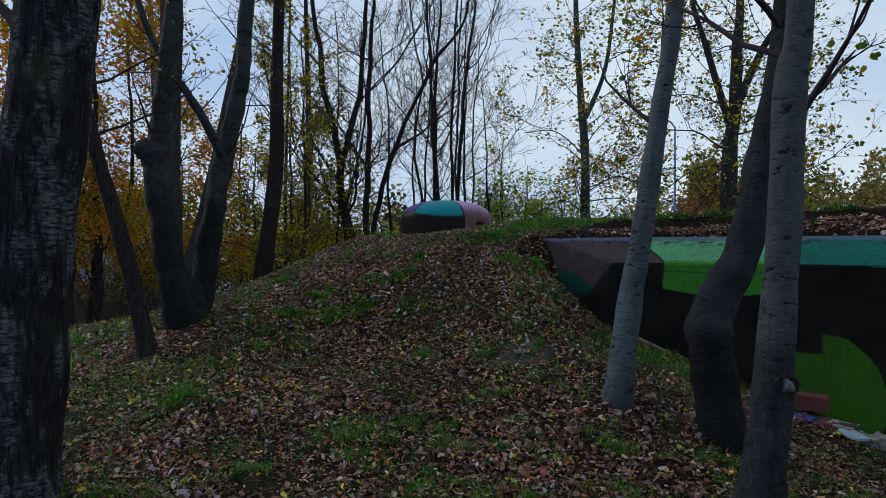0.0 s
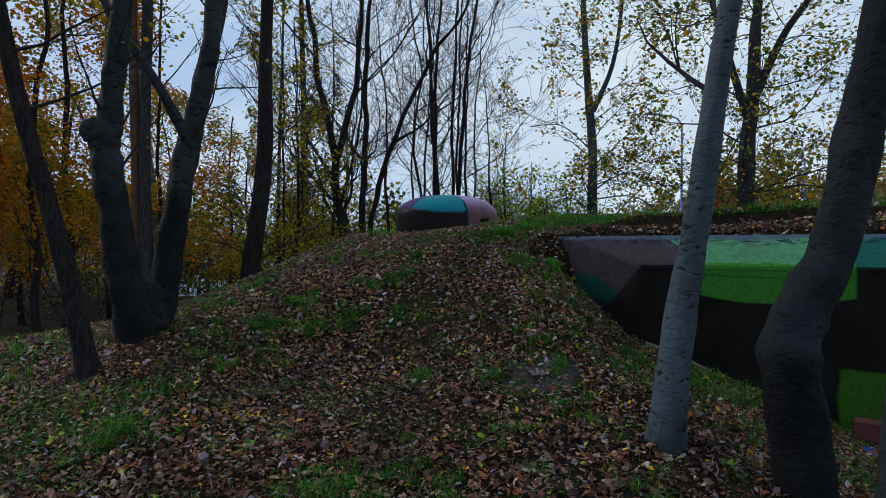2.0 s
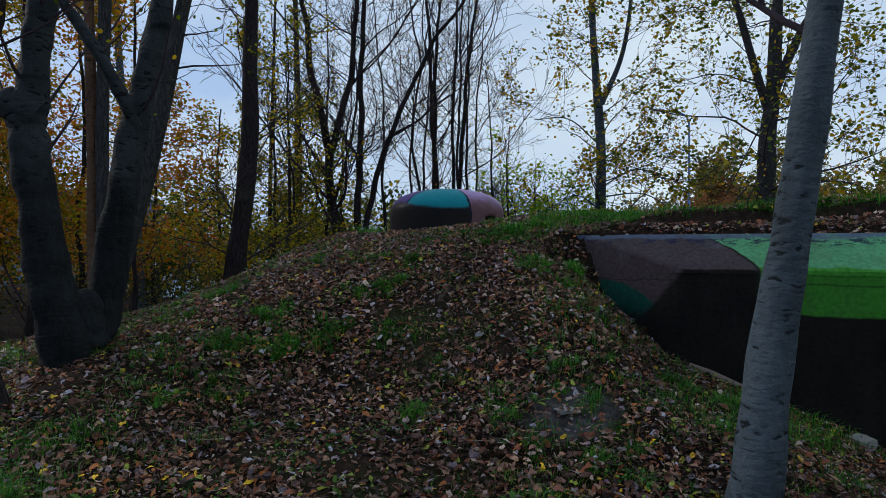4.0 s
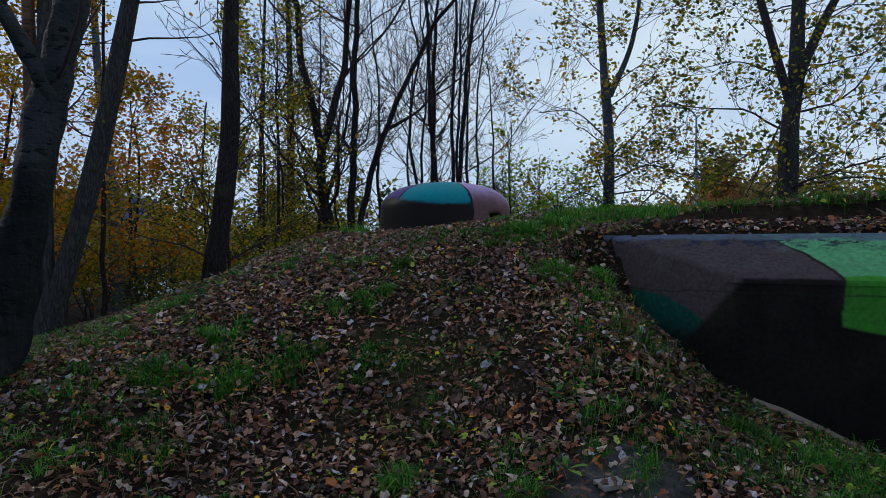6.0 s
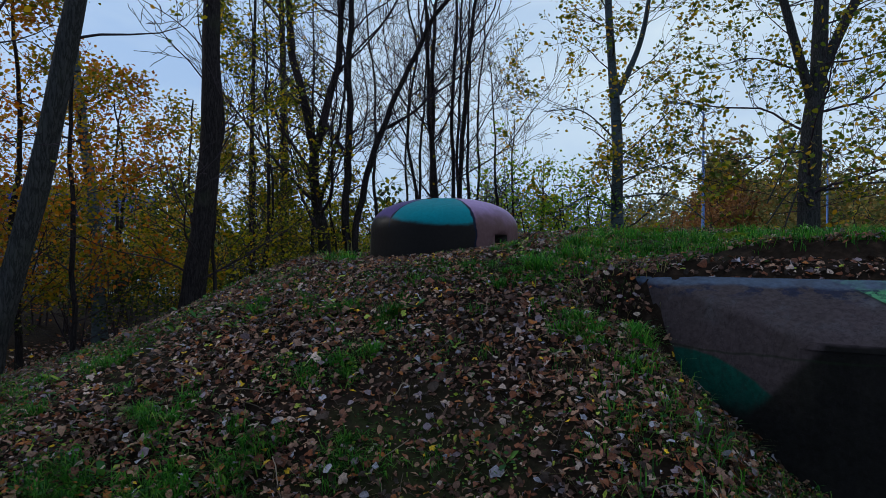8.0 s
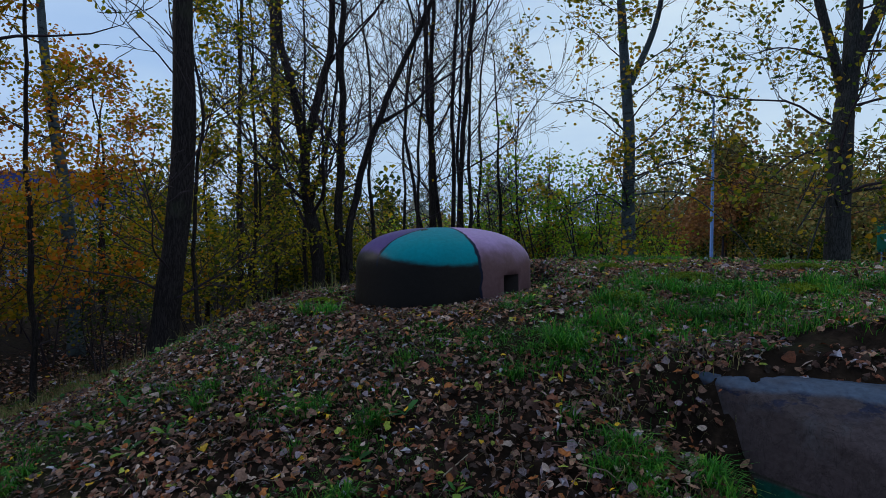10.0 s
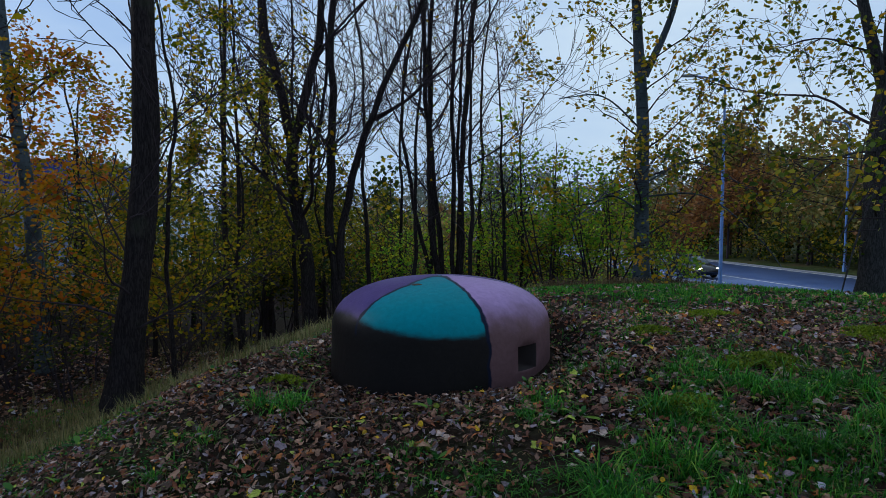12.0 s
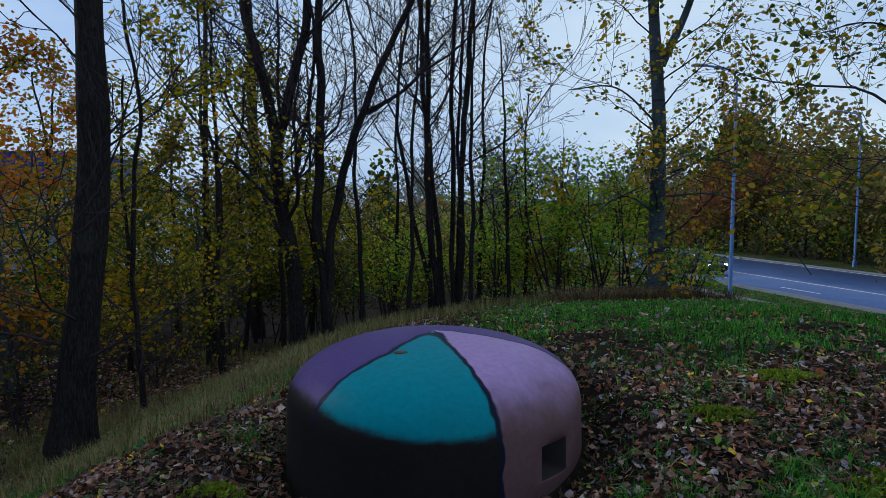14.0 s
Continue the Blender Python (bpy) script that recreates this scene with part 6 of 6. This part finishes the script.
# ---- small things ----
def knob():
    """The pale stump of a sawn-off branch on the grey aspen."""
    bm = bmesh.new()
    bmesh.ops.create_uvsphere(bm, u_segments=16, v_segments=10, radius=0.052, matrix=pose(1.855, 3.452, 0.31) @ Matrix.Diagonal((0.75, 0.62, 0.72, 1)))
    for v in bm.verts:
        v.co += Vector(noise.noise_vector(v.co * 22)) * 0.016
    k = Mat("cut_wood", 0.85)
    spots = k.voronoi(60)
    k.color(k.mix(k.ramp(spots, [(0.15, 1.0), (0.3, 0.0)]), (0.075, 0.083, 0.095), (0.010, 0.010, 0.010)))
    k.bump(k.noise(50, 4), 0.6, 0.01)
    part("knob", bm, k.m, ASPEN_KNOBBED, "pale round stump of a sawn-off branch", True).matrix_parent_inverse = ASPEN_KNOBBED.matrix_basis.inverted()
    # the swollen dark bark round it
    ring = [(1.855 + 0.060 * math.cos(a) * (1 + 0.12 * math.sin(3 * a)), 3.462 + 0.006 * math.sin(2 * a), 0.312 + 0.058 * math.sin(a) * (1 + 0.1 * math.cos(2 * a))) for a in np.linspace(0, 2 * math.pi, 19)]
    v, f = tube(ring, [0.011 + 0.004 * math.sin(2.3 * i) for i in range(19)], 8)
    link("bark_collar", mesh_of("bark_collar", v, f), M_BARK, ASPEN_KNOBBED, "dark swollen bark round the stump").matrix_parent_inverse = ASPEN_KNOBBED.matrix_basis.inverted()


knob()


M_BRICK = plain("brick_red", (0.10, 0.030, 0.030), 0.9, 0, 0.35, 14)
M_STONE = plain("rubble_concrete", (0.20, 0.20, 0.19), 0.9, 0, 0.35, 9)
M_BLUE = plain("blue_plastic", (0.02, 0.05, 0.22), 0.35, 0, 0.2, 8)
M_PALE = plain("pale_board", (0.27, 0.36, 0.42), 0.6, 0, 0.2, 8)
M_LOG = plain("weathered_wood", (0.17, 0.125, 0.105), 0.9, 0, 0.4, 16)


def beside_wall(s, n, lift=0.0):
    x = WALL_AT[0] + s * WALL_DIR[0] + n * WALL_OUT[0]
    y = WALL_AT[1] + s * WALL_DIR[1] + n * WALL_OUT[1]
    return x, y, float(land(x, y)) + lift


def lump(name, label, category, at, size, material, turn=0.0, tilt=0.0, seed=0, rough=0.1, group=""):
    bm = bmesh.new()
    bmesh.ops.create_cube(bm, size=1, matrix=Matrix.Diagonal((*size, 1)))
    bmesh.ops.subdivide_edges(bm, edges=bm.edges[:], cuts=2, use_grid_fill=True)
    for v in bm.verts:
        v.co += Vector(noise.noise_vector(v.co * 9 + Vector((seed, 0, 0)))) * min(size) * rough
    bmesh.ops.bevel(bm, geom=[e for e in bm.edges if e.calc_face_angle(0) > 0.7], offset=min(size) * 0.06, segments=1, affect="EDGES")
    ob = part(name, bm, material, None, label)
    ob.matrix_basis = pose(at[0], at[1], at[2] + size[2] * 0.42, tilt, tilt * 0.4, turn)
    return tagged(ob, "", category, group)


G = "rubble at the foot of the wall"
lump("brick", "broken red brick on the rubble by the wall", "brick", beside_wall(2.93, 0.70, 0.08), (0.36, 0.14, 0.16), M_BRICK, -32, 5, 1, 0.08, G)
lump("brick", "dark red brick half under leaves by the wall", "brick", beside_wall(3.04, 0.95), (0.24, 0.12, 0.07), M_BRICK, 15, 4, 2, 0.12, G)
lump("concrete_chunk", "grey broken lump of concrete by the wall", "rubble", beside_wall(3.20, 0.86), (0.26, 0.2, 0.12), M_STONE, 40, 8, 3, 0.3, G)
lump("concrete_chunk", "grey broken lump of concrete by the wall", "rubble", beside_wall(3.47, 0.82), (0.22, 0.18, 0.12), M_STONE, 10, 5, 4, 0.3, G)
lump("concrete_chunk", "small grey lump of concrete by the wall", "rubble", beside_wall(3.64, 0.98), (0.15, 0.14, 0.09), M_STONE, 70, 5, 5, 0.3, G)
lump("concrete_chunk", "small grey lump of concrete by the wall", "rubble", beside_wall(2.17, 0.78), (0.17, 0.12, 0.08), M_STONE, 20, 5, 6, 0.3, G)
lump("plank", "dark weathered plank end lying below the brick", "plank", beside_wall(3.12, 0.82, 0.05), (0.42, 0.10, 0.035), plain("dark_plank", (0.035, 0.028, 0.024), 0.9, 0, 0.4, 12), -40, 7, 12, 0.15, G)
lump("plastic_sheet", "crumpled blue plastic among the rubble", "litter", beside_wall(2.87, 1.0), (0.24, 0.14, 0.05), M_BLUE, 30, 10, 7, 0.4, G)
lump("board", "pale blue-white board lying on the leaves", "board", beside_wall(3.28, 1.02, 0.06), (0.22, 0.17, 0.03), M_PALE, 25, 18, 8, 0.1, G)
lump("stone", "pale flat stone in the bare trodden patch", "stone", (0.72, 5.95, float(land(0.72, 5.95)) - 0.004), (0.12, 0.09, 0.02), M_STONE, 20, 0, 9, 0.3)


def log(a, b, r, label):
    p = [Vector(beside_wall(*a, r * 0.8)), Vector(beside_wall(*b, r * 0.8))]
    path = smooth_path([p[0], p[0].lerp(p[1], 0.45) + Vector((0.01, 0.02, 0.012)), p[1]], 6)
    rng = np.random.default_rng(3)
    v, f = tube(path, np.linspace(r, r * 0.8, len(path)), 10, rng, 0.14)
    return tagged(link("log", mesh_of("log", v, f), M_LOG), label, "log")


log((1.02, 0.60), (1.62, 0.64), 0.032, "weathered pale branch lying along the wall")
log((1.45, 0.74), (2.0, 0.66), 0.010, "thin pale stick lying along the wall")


def green_board(x, y):
    z = float(land(x, y))
    root = empty("direction_sign", (x, y, z), "green direction board on two steel posts", "road sign")
    for a in (-1.0, 1.0):
        v, f = tube([(a, 0, -0.3), (a, 0, 2), (a, 0, 4.2)], [0.05] * 3, 8)
        link("post", mesh_of("post", v, f), M_POLE, root)
    part("panel", box_bm((2.8, 0.05, 1.9), (0, -0.08, 3.25), 0.02), plain("sign_green", (0.01, 0.13, 0.08), 0.45), root)
    part("text_bar", box_bm((1.6, 0.01, 0.16), (-0.2, -0.112, 3.6)), plain("sign_white", (0.7, 0.7, 0.7), 0.5), root)
    part("text_bar", box_bm((1.2, 0.01, 0.16), (-0.3, -0.112, 3.1)), plain("sign_white", (0.7, 0.7, 0.7), 0.5), root)
    return root


green_board(30.7, 48.6)


def car(x, y, turn, colour, label):
    """A small estate car, lofted from cross-sections along its length."""
    root = empty("car", (x, y, ROAD_Z + 0.06), label, "car")
    root.rotation_euler[2] = turn
    paint = Mat("car_paint", 0.25, 0.2, 0.6)
    paint.color(colour)
    glass = Mat("car_glass", 0.08, 0, 0.6)
    glass.color((0.03, 0.05, 0.06))
    rubber = plain("tyre_rubber", (0.02, 0.02, 0.02), 0.9)
    rimm = plain("wheel_rim", (0.4, 0.4, 0.42), 0.35, 0.7)
    lampm = Mat("headlight_glass", 0.1)
    lampm.color((0.8, 0.8, 0.75))
    lampm.b.inputs["Emission Color"].default_value = (1.0, 0.93, 0.8, 1)
    lampm.b.inputs["Emission Strength"].default_value = 6.0

    def loft(name, rows, material):
        bm = bmesh.new()
        rings = [[bm.verts.new((sx * w, yy, zz)) for sx, zz in ((-1, lo), (-1, (lo + hi) / 2), (-0.86, hi), (0.86, hi), (1, (lo + hi) / 2), (1, lo))] for yy, w, lo, hi in rows]
        for a, b in zip(rings, rings[1:]):
            for i in range(6):
                bm.faces.new((a[i], a[(i + 1) % 6], b[(i + 1) % 6], b[i]))
        bm.faces.new(rings[0][::-1])
        bm.faces.new(rings[-1])
        bmesh.ops.recalc_face_normals(bm, faces=bm.faces[:])
        bmesh.ops.bevel(bm, geom=bm.edges[:], offset=0.03, segments=2, affect="EDGES")
        return part(name, bm, material, root, smooth=True)

    loft("body", [(-2.1, 0.70, 0.38, 0.62), (-1.9, 0.82, 0.25, 0.78), (-0.9, 0.86, 0.22, 0.92), (1.2, 0.86, 0.22, 0.95), (1.95, 0.82, 0.25, 0.92), (2.1, 0.74, 0.35, 0.8)], paint.m)
    loft("cabin", [(-1.05, 0.74, 0.90, 0.96), (-0.35, 0.68, 0.90, 1.40), (1.1, 0.68, 0.90, 1.45), (1.95, 0.72, 0.90, 1.0)], glass.m)
    loft("roof", [(-0.3, 0.64, 1.40, 1.44), (0.4, 0.65, 1.43, 1.49), (1.15, 0.64, 1.42, 1.47)], paint.m)
    for sx in (-0.62, 0.62):
        part("headlight", box_bm((0.26, 0.08, 0.12), (sx, -2.0, 0.66), 0.03), lampm.m, root, "lit headlight", True)
        for yy in (-1.3, 1.3):
            wheel = empty("wheel")
            wheel.parent = root
            for nm, r, w, m in (("tyre", 0.31, 0.2, rubber), ("rim", 0.2, 0.215, rimm)):
                bm = bmesh.new()
                bmesh.ops.create_cone(bm, cap_ends=True, segments=22, radius1=r, radius2=r, depth=w, matrix=pose(sx * 1.23, yy, 0.31, 0, 90, 0))
                bmesh.ops.bevel(bm, geom=bm.edges[:], offset=0.02, segments=2, affect="EDGES")
                part(nm, bm, m, wheel, smooth=True)
    return root


car(float(road_x(50.0)) - 3.8, 50.0, math.radians(11), (0.015, 0.018, 0.025), "dark small estate car with lit headlights on the road")
